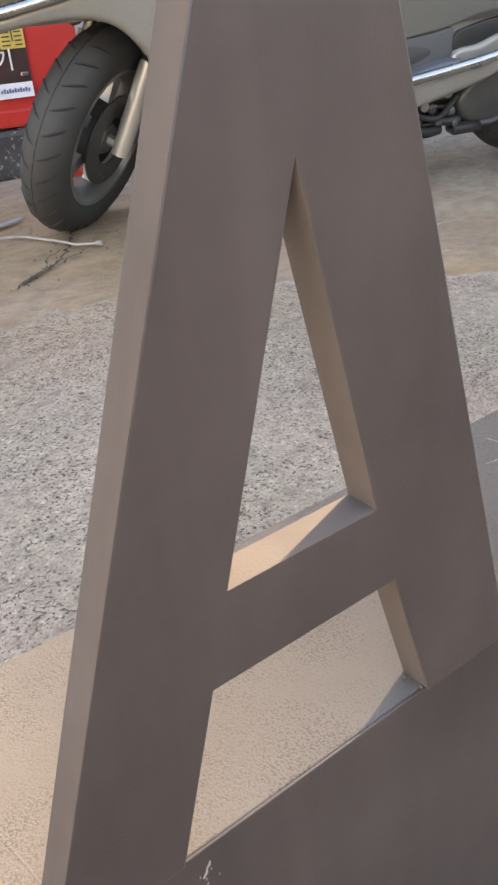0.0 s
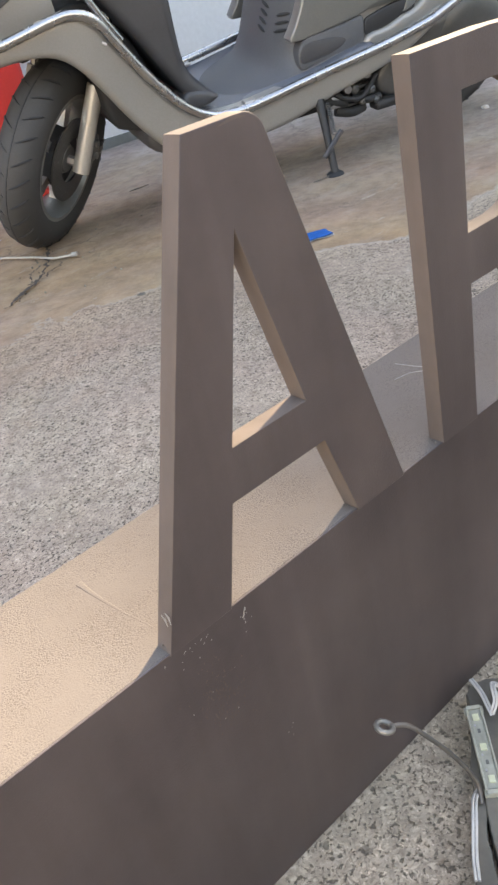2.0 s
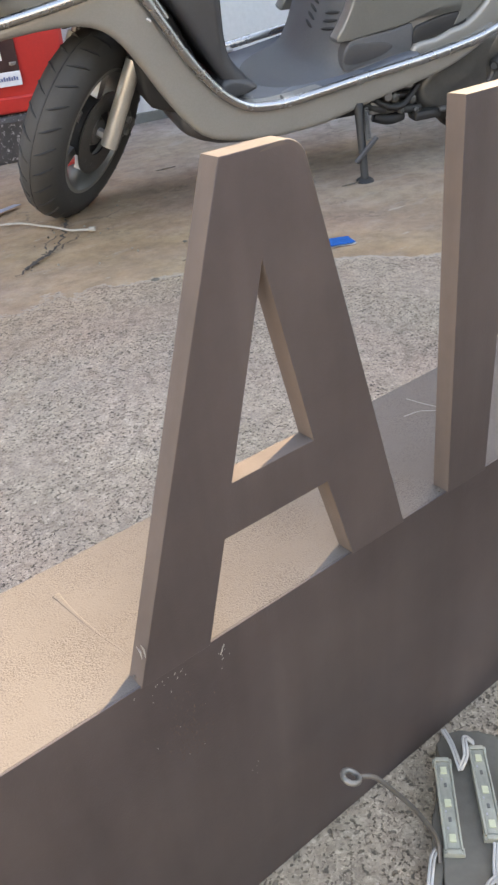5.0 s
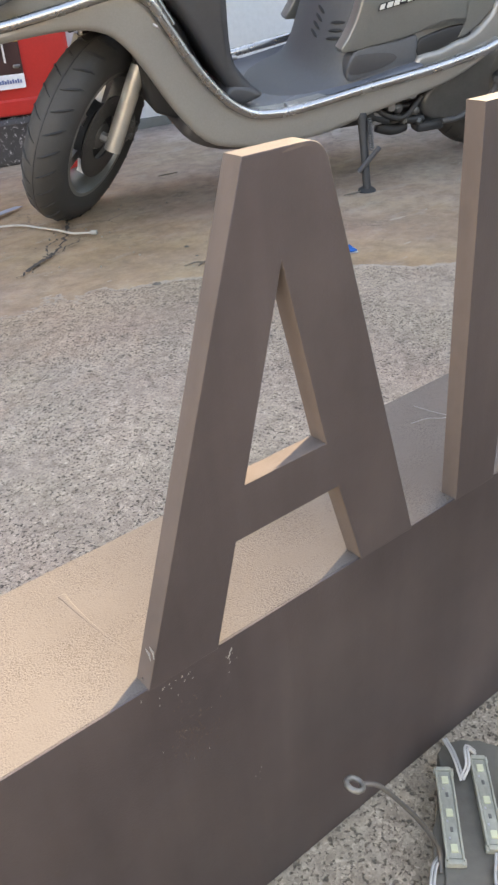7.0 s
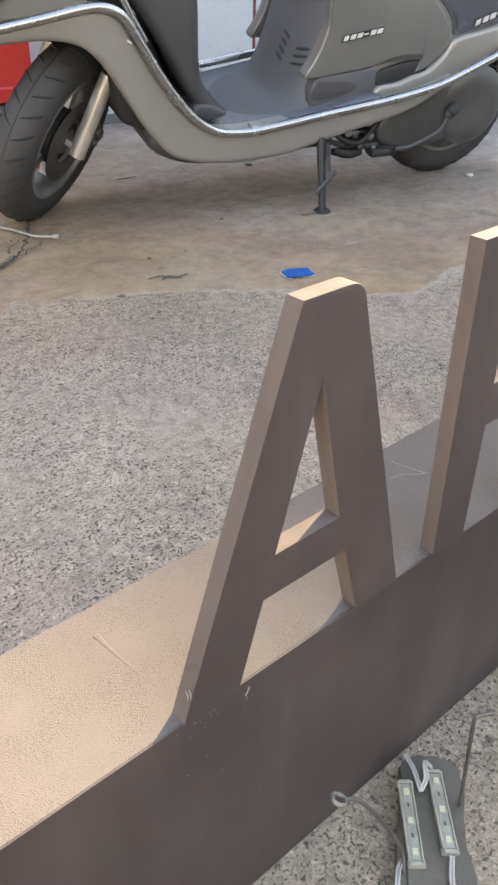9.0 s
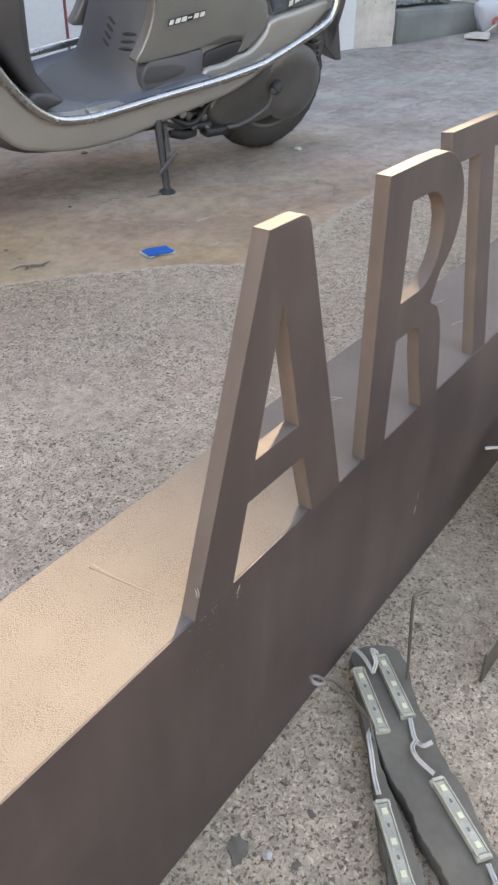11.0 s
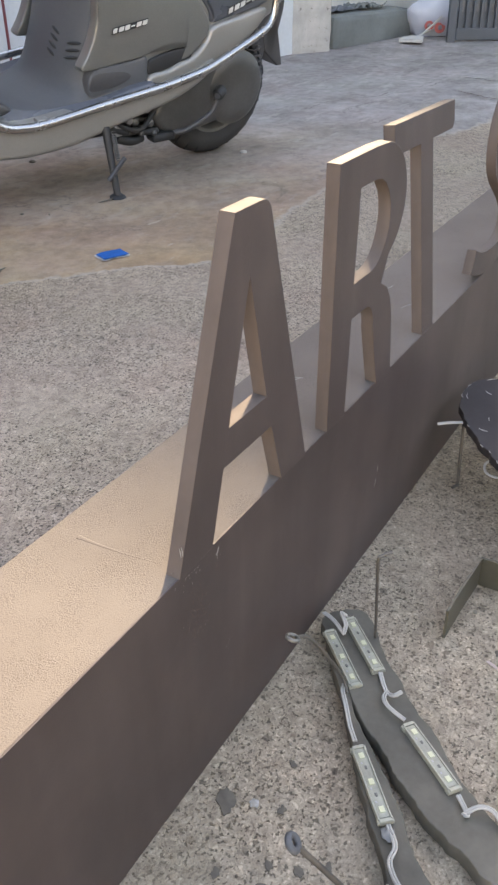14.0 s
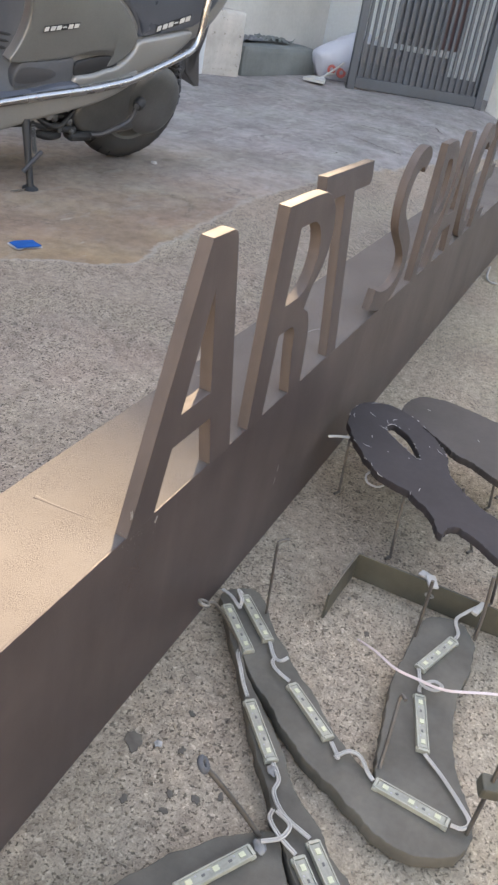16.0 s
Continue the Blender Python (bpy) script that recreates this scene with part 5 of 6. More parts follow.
# wheels
def wheel_at(m, radius, width, name, rim_r):
    t = part(name, lathe([(rim_r, -width * 0.42), (rim_r + 0.02, -width * 0.50), (radius - 0.045, -width * 0.50), (radius - 0.018, -width * 0.40), (radius - 0.005, -width * 0.22), (radius, 0), (radius - 0.005, width * 0.22), (radius - 0.018, width * 0.40), (radius - 0.045, width * 0.50), (rim_r + 0.02, width * 0.50), (rim_r, width * 0.42)], 56), TYRE, scooter, "dusty black rubber tyre")
    t.matrix_basis = m
    shade(t, 50)
    groove = bmesh.new()
    for k in range(28):
        a = 2 * math.pi * k / 28
        for s in (1, -1):
            aa = a + (0.11 if s > 0 else 0)
            pts = []
            for u, drop in ((0.07, 0.0016), (0.14, 0.0032), (0.22, 0.0050), (0.31, 0.0115), (0.40, 0.0180), (0.44, 0.0255)):
                b = aa - 0.13 * (u / 0.44) ** 1.6
                r = radius - drop
                pts.append((r * math.cos(b), s * width * u, r * math.sin(b)))
            tube_into(groove, pts, [0.0010, 0.0024, 0.0030, 0.0032, 0.0026, 0.0010], 5)
    tube_into(groove, [((radius - 0.0012) * math.cos(2 * math.pi * k / 48), 0, (radius - 0.0012) * math.sin(2 * math.pi * k / 48)) for k in range(48)], 0.0022, 5, True)
    tagged(part("tread_groove", groove, LOUVRE_BLACK, t), kind="stuff")
    rim = part("rim", lathe([(rim_r - 0.004, -width * 0.44), (rim_r + 0.006, -width * 0.44), (rim_r + 0.006, width * 0.44), (rim_r - 0.004, width * 0.44), (rim_r - 0.022, width * 0.15), (rim_r - 0.022, -width * 0.15)], 48), GREY_PAINT, t, "dull silver cast rim")
    shade(rim, 40)
    for k in range(5):
        a = radians(58 + 72 * k)
        ca, sa = Vector((math.cos(a), 0, math.sin(a))), Vector((-math.sin(a), 0, math.cos(a)))
        bm = bmesh.new()
        rows = []
        for u, w, th in ((0.03, 0.018, 0.020), (0.07, 0.012, 0.016), (rim_r - 0.03, 0.015, 0.014), (rim_r - 0.016, 0.024, 0.016)):
            rows.append([bm.verts.new(ca * u + sa * (w * i) + Vector((0, th * j, 0))) for i, j in ((-1, -1), (1, -1), (1, 1), (-1, 1))])
        for a_, b_ in zip(rows, rows[1:]):
            for q in range(4):
                bm.faces.new((a_[q], a_[(q + 1) % 4], b_[(q + 1) % 4], b_[q]))
        bm.faces.new(rows[0])
        bm.faces.new(rows[-1])
        shade(part("spoke", bm, CAST, t, "polished cast spoke"), 30)
    part("hub", lathe([(0, -0.04), (0.03, -0.04), (0.036, -0.03), (0.036, 0.03), (0.03, 0.04), (0, 0.04)], 24), ENGINE, t)
    return t


STEER, RAKE = radians(50), radians(26)
R_W = 0.227
steer_axis = Vector((math.sin(RAKE), 0, math.cos(RAKE)))
to_world = scooter.matrix_world.copy()


def standing(turn, contact, radius):
    """The pose in the scooter of a wheel turned by turn whose tyre touches the ground at contact."""
    n = (to_world.to_3x3() @ turn.to_3x3() @ Vector((0, 1, 0))).normalized()
    low = -(Vector((0, 0, 1)) - n * n.z).normalized()
    centre = Vector((contact[0], contact[1], ground_z(contact[0], contact[1]) + 0.001)) - low * radius
    return Matrix.Translation(to_world.inverted() @ centre) @ turn


fw = wheel_at(standing(Matrix.Rotation(STEER, 4, steer_axis), FRONT + Vector((0.009, 0.046, 0)), R_W), R_W, 0.096, "front_wheel", 0.145)
disc = part("brake_disc", lathe([(0.052, -0.047), (0.098, -0.047), (0.098, -0.043), (0.052, -0.043)], 40), DARK_DISC, fw, "dark drilled brake disc")
bm = bmesh.new()
for k in range(24):
    a = 2 * math.pi * k / 24
    r = 0.085 if k % 2 else 0.074
    tube_into(bm, [(r * math.cos(a), -0.0476, r * math.sin(a)), (r * math.cos(a), -0.0424, r * math.sin(a))], 0.0035, 8)
part("disc_hole", bm, BLACK_PLASTIC, fw)
part("axle_nut", lathe([(0, -0.062), (0.012, -0.062), (0.012, -0.04), (0, -0.04)], 6), CAST, fw)
for s in (-1, 1):
    off = Vector((0, s * 0.074, 0))
    sl = part("fork_leg", tube([off + steer_axis * -0.02, off + steer_axis * 0.09, off + steer_axis * 0.18], 0.0195, 14), FORK, fw, "champagne painted fork slider")
    shade(sl, 60)
    part("fork_tube", tube([off + steer_axis * 0.18, off + steer_axis * 0.34], 0.013, 12), CHROME, fw)
cal = box((0.020, -0.092, -0.010), (0.066, -0.052, 0.052), 0.012)
box_into(cal, (0.050, -0.096, 0.000), (0.076, -0.060, 0.026), 0.006)
tube_into(cal, [(0.036, -0.098, 0.008), (0.036, -0.088, 0.008)], 0.008, 8)
tube_into(cal, [(0.040, -0.098, 0.038), (0.040, -0.088, 0.038)], 0.008, 8)
part("brake_caliper", cal, ENGINE, fw, "grimy cast brake caliper")
part("hub_carrier", lathe([(0.03, -0.030), (0.068, -0.026), (0.072, 0.022), (0.03, 0.030)], 32), LOUVRE_BLACK, fw)
shade(part("inner_mudguard", puff(glide([(0.06, 0.40), (0.16, 0.47), (0.25, 0.455), (0.275, 0.34), (0.255, 0.33), (0.225, 0.42), (0.15, 0.435), (0.075, 0.385)], 3, True), -0.05, 0.10, 0.006, 2), LOUVRE_BLACK, scooter, "black plastic inner mudguard"), 50)
lock_m = (scooter.matrix_world @ fw.matrix_basis).inverted() @ pose(0.800, 1.660, 0.118, 10, 25, -30)
lock = part("wheel_lock", box((-0.036, -0.014, -0.020), (0.030, 0.014, 0.018), 0.008, lock_m), RED, fw, "small red lock hooked through the rim")
part("lock_tag", box((-0.036, -0.008, -0.004), (-0.024, 0.010, 0.020), 0.002, lock_m), PALE_SHEET, lock, "pale blue tag")
wheel_at(standing(Matrix.Identity(4), REAR - ax * 0.026, 0.202), 0.202, 0.10, "rear_wheel", 0.125)
# engine, drive case, kick lever, exhaust side left out of sight
case = [(0.905, 0.118), (0.95, 0.095), (1.02, 0.09), (1.12, 0.105), (1.22, 0.13), (1.275, 0.185), (1.265, 0.245), (1.20, 0.275), (1.08, 0.268), (0.97, 0.232), (0.915, 0.195), (0.890, 0.155)]
shade(part("drive_case", puff(glide(case, 3, True), -0.155, -0.075, 0.022, 4), ENGINE, scooter, "grey cast drive case"), 50)
round_case = lathe([(0.0, -0.014), (0.060, -0.013), (0.090, -0.008), (0.104, 0.004), (0.0, 0.004)], 40)
rc = part("clutch_cover", round_case, ENGINE, scooter)
rc.location = (1.175, -0.152, 0.195)
shade(rc, 40)
lever = glide([(0.945, -0.172, 0.108), (0.975, -0.184, 0.114), (1.010, -0.190, 0.130), (1.052, -0.192, 0.150), (1.071, -0.192, 0.172), (1.076, -0.192, 0.200)], 5)
shade(part("kick_lever", tube(lever, 0.0075, 10), BLACK_PLASTIC, scooter, "black kick-start lever"), 60)
pad = tube([(1.066, -0.206, 0.203), (1.070, -0.204, 0.205), (1.092, -0.192, 0.211), (1.096, -0.190, 0.212)], [0.013, 0.0165, 0.0165, 0.013], 14)
pedal = shade(part("kick_pad", pad, LOUVRE_BLACK, scooter, "black rubber kick pedal"), 50)
part("end_cap", tube([(1.064, -0.2075, 0.2025), (1.068, -0.205, 0.204)], [0.0085, 0.0085], 14), GREY_PLASTIC, pedal)
part("engine_block", box((0.62, -0.12, 0.10), (0.98, 0.14, 0.23), 0.03), LOUVRE_BLACK, scooter)
shade(part("belly_pan", puff(glide([(0.27, 0.165), (0.36, 0.118), (0.50, 0.110), (0.62, 0.118), (0.72, 0.150), (0.70, 0.20), (0.40, 0.20), (0.30, 0.22)], 3, True), -0.165, 0.165, 0.02, 2), BLACK_PLASTIC, scooter), 50)
under = [(0.190, 0.42), (0.196, 0.30), (0.212, 0.222), (0.245, 0.200), (0.300, 0.182), (0.345, 0.160), (0.370, 0.22), (0.32, 0.33), (0.27, 0.42)]
shade(part("lower_shield", puff(glide(under, 3, True), -0.115, 0.14, 0.012, 2), LOUVRE_BLACK, scooter, "black plastic shield behind the front wheel"), 50)
part("engine_lug", box((0.88, -0.165, 0.082), (0.96, -0.12, 0.108), 0.010), LOUVRE_BLACK, scooter)
part("engine_bolt", tube([(0.80, -0.15, 0.16), (0.80, -0.165, 0.16)], 0.011, 8), CAST, scooter)
part("engine_bolt", tube([(0.855, -0.15, 0.185), (0.855, -0.168, 0.185)], 0.012, 8), CAST, scooter)
shock = bmesh.new()
tube_into(shock, [(1.285, -0.12, 0.16), (1.24, -0.12, 0.40)], 0.012, 10)
tube_into(shock, [(1.285 - 0.045 * k / 60 + 0.02 * math.cos(k * 1.05), -0.12 + 0.02 * math.sin(k * 1.05), 0.19 + 0.17 * k / 60) for k in range(61)], 0.004, 6)
shade(part("shock_absorber", shock, BLACK_PLASTIC, scooter), 60)
inner = [(0.95, 0.26), (1.10, 0.29), (1.25, 0.34), (1.36, 0.42), (1.40, 0.40), (1.385, 0.31), (1.37, 0.25), (1.345, 0.26), (1.32, 0.32), (1.22, 0.335), (1.10, 0.32)]
part("rear_fender", puff(glide(inner, 3, True), -0.09, 0.09, 0.008, 2), BLACK_PLASTIC, scooter)
part("inner_fender", puff(glide([(0.84, 0.20), (0.98, 0.215), (1.12, 0.235), (1.27, 0.25), (1.33, 0.30), (1.36, 0.40), (1.20, 0.40), (0.95, 0.33), (0.84, 0.28)], 3, True), 0.055, 0.085, 0.01, 2), BLACK_PLASTIC, scooter)
part("fender_side", puff(glide([(1.08, 0.295), (1.22, 0.335), (1.31, 0.37), (1.345, 0.33), (1.335, 0.25), (1.30, 0.205), (1.278, 0.25), (1.20, 0.283)], 3, True), -0.088, -0.062, 0.006, 2), BLACK_PLASTIC, scooter)
flap = [(1.318, 0.315), (1.335, 0.372), (1.372, 0.362), (1.394, 0.290), (1.416, 0.218), (1.394, 0.216), (1.340, 0.26)]
part("mud_flap", puff(flap, -0.09, 0.09, 0.004, 1), BLACK_PLASTIC, scooter, "black rubber mud flap")
for zc in (0.20, 0.235, 0.27):
    part("drive_case_rib", box((1.29, -0.10, zc), (1.315, -0.06, zc + 0.012), 0.003), BLACK_PLASTIC, scooter)
# clutter under the engine
for a, b, r in (((0.72, -0.14, 0.16), (0.80, -0.15, 0.125), 0.012), ((0.74, -0.15, 0.135), (0.74, -0.16, 0.10), 0.009), ((0.82, -0.14, 0.13), (0.90, -0.15, 0.115), 0.010), ((0.78, -0.13, 0.105), (0.86, -0.13, 0.095), 0.014)):
    shade(part("engine_pipe", tube(glide([a, ((a[0] + b[0]) / 2, a[1] - 0.008, (a[2] + b[2]) / 2 - 0.006), b], 4), r, 10), LOUVRE_BLACK, scooter), 60)
for x, y, z, r in ((0.775, -0.150, 0.128, 0.007), (0.825, -0.152, 0.150, 0.009), (0.842, -0.156, 0.118, 0.006), (0.872, -0.156, 0.140, 0.008), (0.884, -0.158, 0.112, 0.006)):
    part("engine_bolt", tube([(x, y + 0.016, z), (x, y - 0.004, z), (x, y - 0.008, z)], [r * 1.4, r * 1.4, r * 0.7], 6), ENGINE, scooter)
for k in range(4):
    part("cooling_fin", box((0.800, -0.140, 0.108 + 0.018 * k), (0.885, -0.124, 0.115 + 0.018 * k), 0.002), ENGINE, scooter)
shade(part("hose", tube(glide([(0.74, -0.145, 0.175), (0.79, -0.160, 0.140), (0.84, -0.162, 0.132), (0.89, -0.150, 0.170)], 5), 0.007, 8), LOUVRE_BLACK, scooter), 60)
part("engine_bracket", box((0.755, -0.158, 0.118), (0.785, -0.135, 0.150), 0.005), CAST, scooter, "bare aluminium bracket")
# side stand
stand_top, stand_foot = Vector((0.696, -0.205, 0.172)), Vector((0.686, -0.277, 0.0135))
shade(part("side_stand", tube([stand_top, stand_top.lerp(stand_foot, 0.5), stand_foot], [0.0115, 0.0095, 0.0095], 10), LOUVRE_BLACK, scooter, "black steel side stand"), 60)
shade(part("stand_foot", tube([stand_foot + Vector((0, 0, -0.005)), stand_foot, stand_foot + Vector((0, 0, 0.006))], [0.021, 0.022, 0.014], 16), LOUVRE_BLACK, scooter, "round black stand foot"), 40)
part("stand_tang", tube([stand_top.lerp(stand_foot, 0.66) + Vector((-0.022, -0.01, -0.012)), stand_top.lerp(stand_foot, 0.5) + Vector((0.032, -0.014, 0.012))], 0.006, 8), BLACK_PLASTIC, scooter)
coil = [stand_top.lerp(stand_foot, 0.05 + 0.40 * k / 96) + Vector((0.013 + 0.0058 * math.cos(k * 0.9), -0.014 + 0.0058 * math.sin(k * 0.9), 0)) for k in range(97)]
shade(part("stand_spring", tube(coil, 0.0015, 5), ENGINE, scooter, "steel coil spring"), 60)
part("cable", tube(glide([(0.40, 0.05, 0.70), (0.30, -0.02, 0.55), (0.20, -0.03, 0.45)], 4), 0.005, 6), BLACK_PLASTIC, scooter)


# ---------------------------------------------------------------- things behind the scooter
cab = thing("red_cabinet", pose(1.14, 2.27, 0, 0, 0, -12.4), "red enamel display cabinet on a black speckled base", "cabinet")
part("body", box((-0.95, 0, 0.170), (0, 0.24, 1.05), 0.014), RED, cab)
part("skirting", box((-0.95, -0.004, 0.165), (0.004, 0.244, 0.215), 0.008), RED, cab)
part("door_panel", box((-0.90, -0.008, 0.262), (-0.155, 0.002, 0.98), 0.004), PICTURE, cab, "dark printed front panel")
part("sticker", box((-0.226, -0.011, 0.372), (-0.156, -0.007, 0.430), 0.001), YELLOW, cab, "yellow notice sticker")
bars = bmesh.new()
for k in range(4):
    box_into(bars, (-0.220, -0.0125, 0.379 + 0.011 * k), (-0.196, -0.0105, 0.383 + 0.011 * k))
    box_into(bars, (-0.184, -0.0125, 0.379 + 0.011 * k), (-0.163, -0.0105, 0.383 + 0.011 * k))
box_into(bars, (-0.192, -0.0125, 0.39), (-0.188, -0.0105, 0.422))
part("sticker_print", bars, BLACK_PLASTIC, cab)
part("price_label", box((-0.262, -0.012, 0.244), (-0.156, -0.008, 0.284), 0.001), PAPER, cab, "white label strip with blue print")
bars = bmesh.new()
for k in range(11):
    box_into(bars, (-0.250 + 0.0078 * k, -0.0135, 0.259), (-0.2445 + 0.0078 * k, -0.0115, 0.268 + 0.003 * (k % 2)))
part("label_print", bars, INK, cab)
txt = bpy.data.curves.new("glyph", "FONT")
txt.body, txt.size, txt.extrude = "\uae30", 0.062, 0.001
tob = bpy.data.objects.new("glyph", txt)
tme = bpy.data.meshes.new_from_object(tob)
bpy.data.objects.remove(tob)
g = part("lettering", tme, WHITE_INK, cab, "white printed syllable")
g.matrix_basis = pose(-0.252, -0.0105, 0.322, 90, 0, 0)
part("latch", box((-0.184, -0.014, 0.300), (-0.162, -0.004, 0.310), 0.002), CHROME, cab)
base = thing("base_block", pose(1.14, 2.26, 0.012, 0, 0, -12.4), "black speckled block under the red cabinet", "block")
bm = box((-0.96, 0, 0), (-0.01, 0.25, 0.150), 0.02)
bmesh.ops.subdivide_edges(bm, edges=bm.edges[:], cuts=6, use_grid_fill=True)
for v in bm.verts:
    v.co += noise.noise_vector(v.co * 22) * 0.007
part("body", bm, MAT_BLACK, base)


def far_gate():
    a, b = Vector((4.415, 1.345, 0.105)), Vector((4.875, 0.635, 0.105))
    d = b - a
    m = Matrix.Translation(a) @ Matrix.Rotation(math.atan2(d.y, d.x), 4, "Z") @ Matrix.Rotation(radians(-3), 4, "X")
    g = thing("gate", m, "dark grey slatted metal gate standing open at the wall", "gate")
    w, h = d.length, 1.55
    for lo, hi, nm in (((0, 0, 0), (0.045, 0.035, h), "stile"), ((w - 0.045, 0, 0), (w, 0.035, h), "stile"), ((0.045, 0.002, 0.015), (w - 0.045, 0.033, 0.075), "rail"), ((0.045, 0.002, h - 0.06), (w - 0.045, 0.033, h), "rail"), ((0.045, 0.027, 0.07), (w - 0.045, 0.031, 0.155), "kick_panel"), ((0.045, 0.004, 0.62), (w - 0.045, 0.031, 0.66), "rail")):
        part(nm, box(lo, hi, 0.004), GATE_PAINT, g)
    n = 19
    for k in range(n):
        x = 0.062 + (w - 0.124) * k / (n - 1)
        part("slat", box((x - 0.0095, 0.010, 0.07), (x + 0.0095, 0.026, h - 0.05), 0.003), GATE_PAINT, g)
    # navy sheets added to stand in for the dark clutter behind
    part("back_sheet", box((0.06, 0.036, 0.08), (0.60, 0.040, 0.25), 0.001), NAVY_PAINT, g, "dark blue-grey sheet standing in for dim clutter behind the slats")
    part("back_sheet", box((0.24, 0.041, 0.28), (0.50, 0.045, 1.40), 0.001), NAVY_PAINT, g, "dark blue-grey sheet standing in for dim clutter behind the slats")
    part("back_sheet", box((0.505, 0.046, 0.29), (0.65, 0.050, 1.2), 0.001), RUSTY, g, "faded red sheet behind the slats")
    return g


far_gate()
post = part("gate_post", box((0, 0, 0), (0.12, 0.12, 2.0), 0.01), PLASTER)
post.matrix_world = pose(4.90, 0.52, 0.08, 0, 0, -30)
tagged(post, "white plaster gate post", "post", kind="structure")
sack_m = pose(4.72, 1.50, 0.243, 0, 0, -50)
bm = bmesh.new()
bmesh.ops.create_icosphere(bm, subdivisions=4, radius=1)
for v in bm.verts:
    c = v.co.copy()
    v.co = Vector((c.x * 0.215 * (1 - 0.60 * max(0, c.z)) + 0.085 * max(0, c.z), c.y * 0.12, c.z * 0.17 - 0.02 * c.z * c.z)) + noise.noise_vector(c * 1.4) * 0.022 + noise.noise_vector(c * 4) * 0.007 + noise.noise_vector(c * 9) * 0.007
    v.co.z = max(v.co.z, -0.138)
sack = thing("sack", sack_m, "crumpled white woven sack with red print", "sack")
shade(part("bag", bm, SACK, sack), 180)
for cx, cz, r in ((-0.105, -0.070, 0.026), (-0.040, -0.080, 0.030)):
    bm = lathe([(r * 0.45, -0.002), (r, -0.002), (r, 0.003), (r * 0.45, 0.003)], 20)
    p = part("print_ring", bm, SACK_RED, sack, "red printed ring")
    p.location = (cx, -0.107, cz)
broom = thing("broom", pose(4.36, 1.50, 0.115, 0, 0, 4), "pale long-handled broom lying against the sack", "broom")
part("handle", tube([(0.03, 0, 0.016), (0.20, -0.05, 0.085), (0.74, -0.185, 0.325)], 0.0055, 8), WIRE, broom)
part("handle", tube([(0.02, 0.012, 0.014), (0.16, 0.0, 0.030), (0.24, -0.02, 0.036)], 0.006, 8), WIRE, broom)
bm = bmesh.new()
rows = []
for x, w, h in ((-0.115, 0.065, 0.016), (-0.05, 0.052, 0.022), (0.01, 0.034, 0.022), (0.05, 0.012, 0.014)):
    rows.append([bm.verts.new((x, w * i, 0.004 + h * j)) for i, j in ((-1, 0), (1, 0), (1, 1), (-1, 1))])
for a, b in zip(rows, rows[1:]):
    for q in range(4):
        bm.faces.new((a[q], a[(q + 1) % 4], b[(q + 1) % 4], b[q]))
bm.faces.new(rows[0])
bm.faces.new(rows[-1])
part("brush", bm, WIRE, broom)


# ---------------------------------------------------------------- small things on the ground
def flat_scrap(name, outline, x, y, rot, material, label, category, lift=0.003, curl=0.004):
    me = shape([outline], 0.0012, 0.0002)
    ob = part(name, me, material)
    for v in me.vertices:
        v.co.z += curl * (abs(noise.noise(Vector((v.co.x * 30, v.co.y * 30, 3)))))
    ob.matrix_world = pose(x, y, ground_z(x, y) + lift, 0, 0, rot)
    tagged(ob, label, category)
    return ob


flat_scrap("tape", [(-0.031, -0.021), (-0.012, -0.022), (0.002, -0.0215), (0.018, -0.0235), (0.031, -0.018), (0.030, 0.002), (0.031, 0.020), (0.010, 0.0215), (-0.014, 0.024), (-0.031, 0.018), (-0.0305, 0.0)], 0.955, 0.893, -22, TAPE, "torn strip of blue masking tape stuck to concrete", "tape", 0.003, 0.002)
tape = bpy.data.objects["tape"]
rim = [(-0.0325, -0.0225), (-0.012, -0.0225), (0.014, -0.024), (0.0325, -0.019), (0.032, 0.0205), (0.012, 0.023), (-0.012, 0.0255), (-0.0325, 0.020)]
torn = shape([ragged(rim, 0.0032, 4, 9)], 0.0008, 0.0002)
residue = part("torn_rim", torn, STONE, tape, "ragged pale torn rim")
residue.location = (0, 0, -0.0022)
flat_scrap("plastic_sheet", [(-0.09, -0.012), (0.03, -0.006), (0.02, 0.010), (-0.09, 0.014)], 0.66, 1.80, 20, PALE_SHEET, "pale blue scrap of plastic sheet on concrete", "scrap", 0.006, 0.006)
cable = part("cable", tube(glide([(q[0], q[1], ground_z(q[0], q[1]) + 0.007) for q in ((0.30, 1.72), (0.45, 1.70), (0.55, 1.685), (0.606, 1.647), (0.630, 1.580), (0.644, 1.539), (0.654, 1.490), (0.659, 1.469), (0.672, 1.453), (0.692, 1.430))], 5), 0.0028, 8), DIRTY_WIRE)
part("plug", tube([(0.688, 1.434, ground_z(0.69, 1.43) + 0.008), (0.697, 1.424, ground_z(0.70, 1.42) + 0.008)], 0.0055, 8), DIRTY_WIRE, cable)
tagged(shade(cable, 60), "dirty white cable end lying on concrete", "cable")


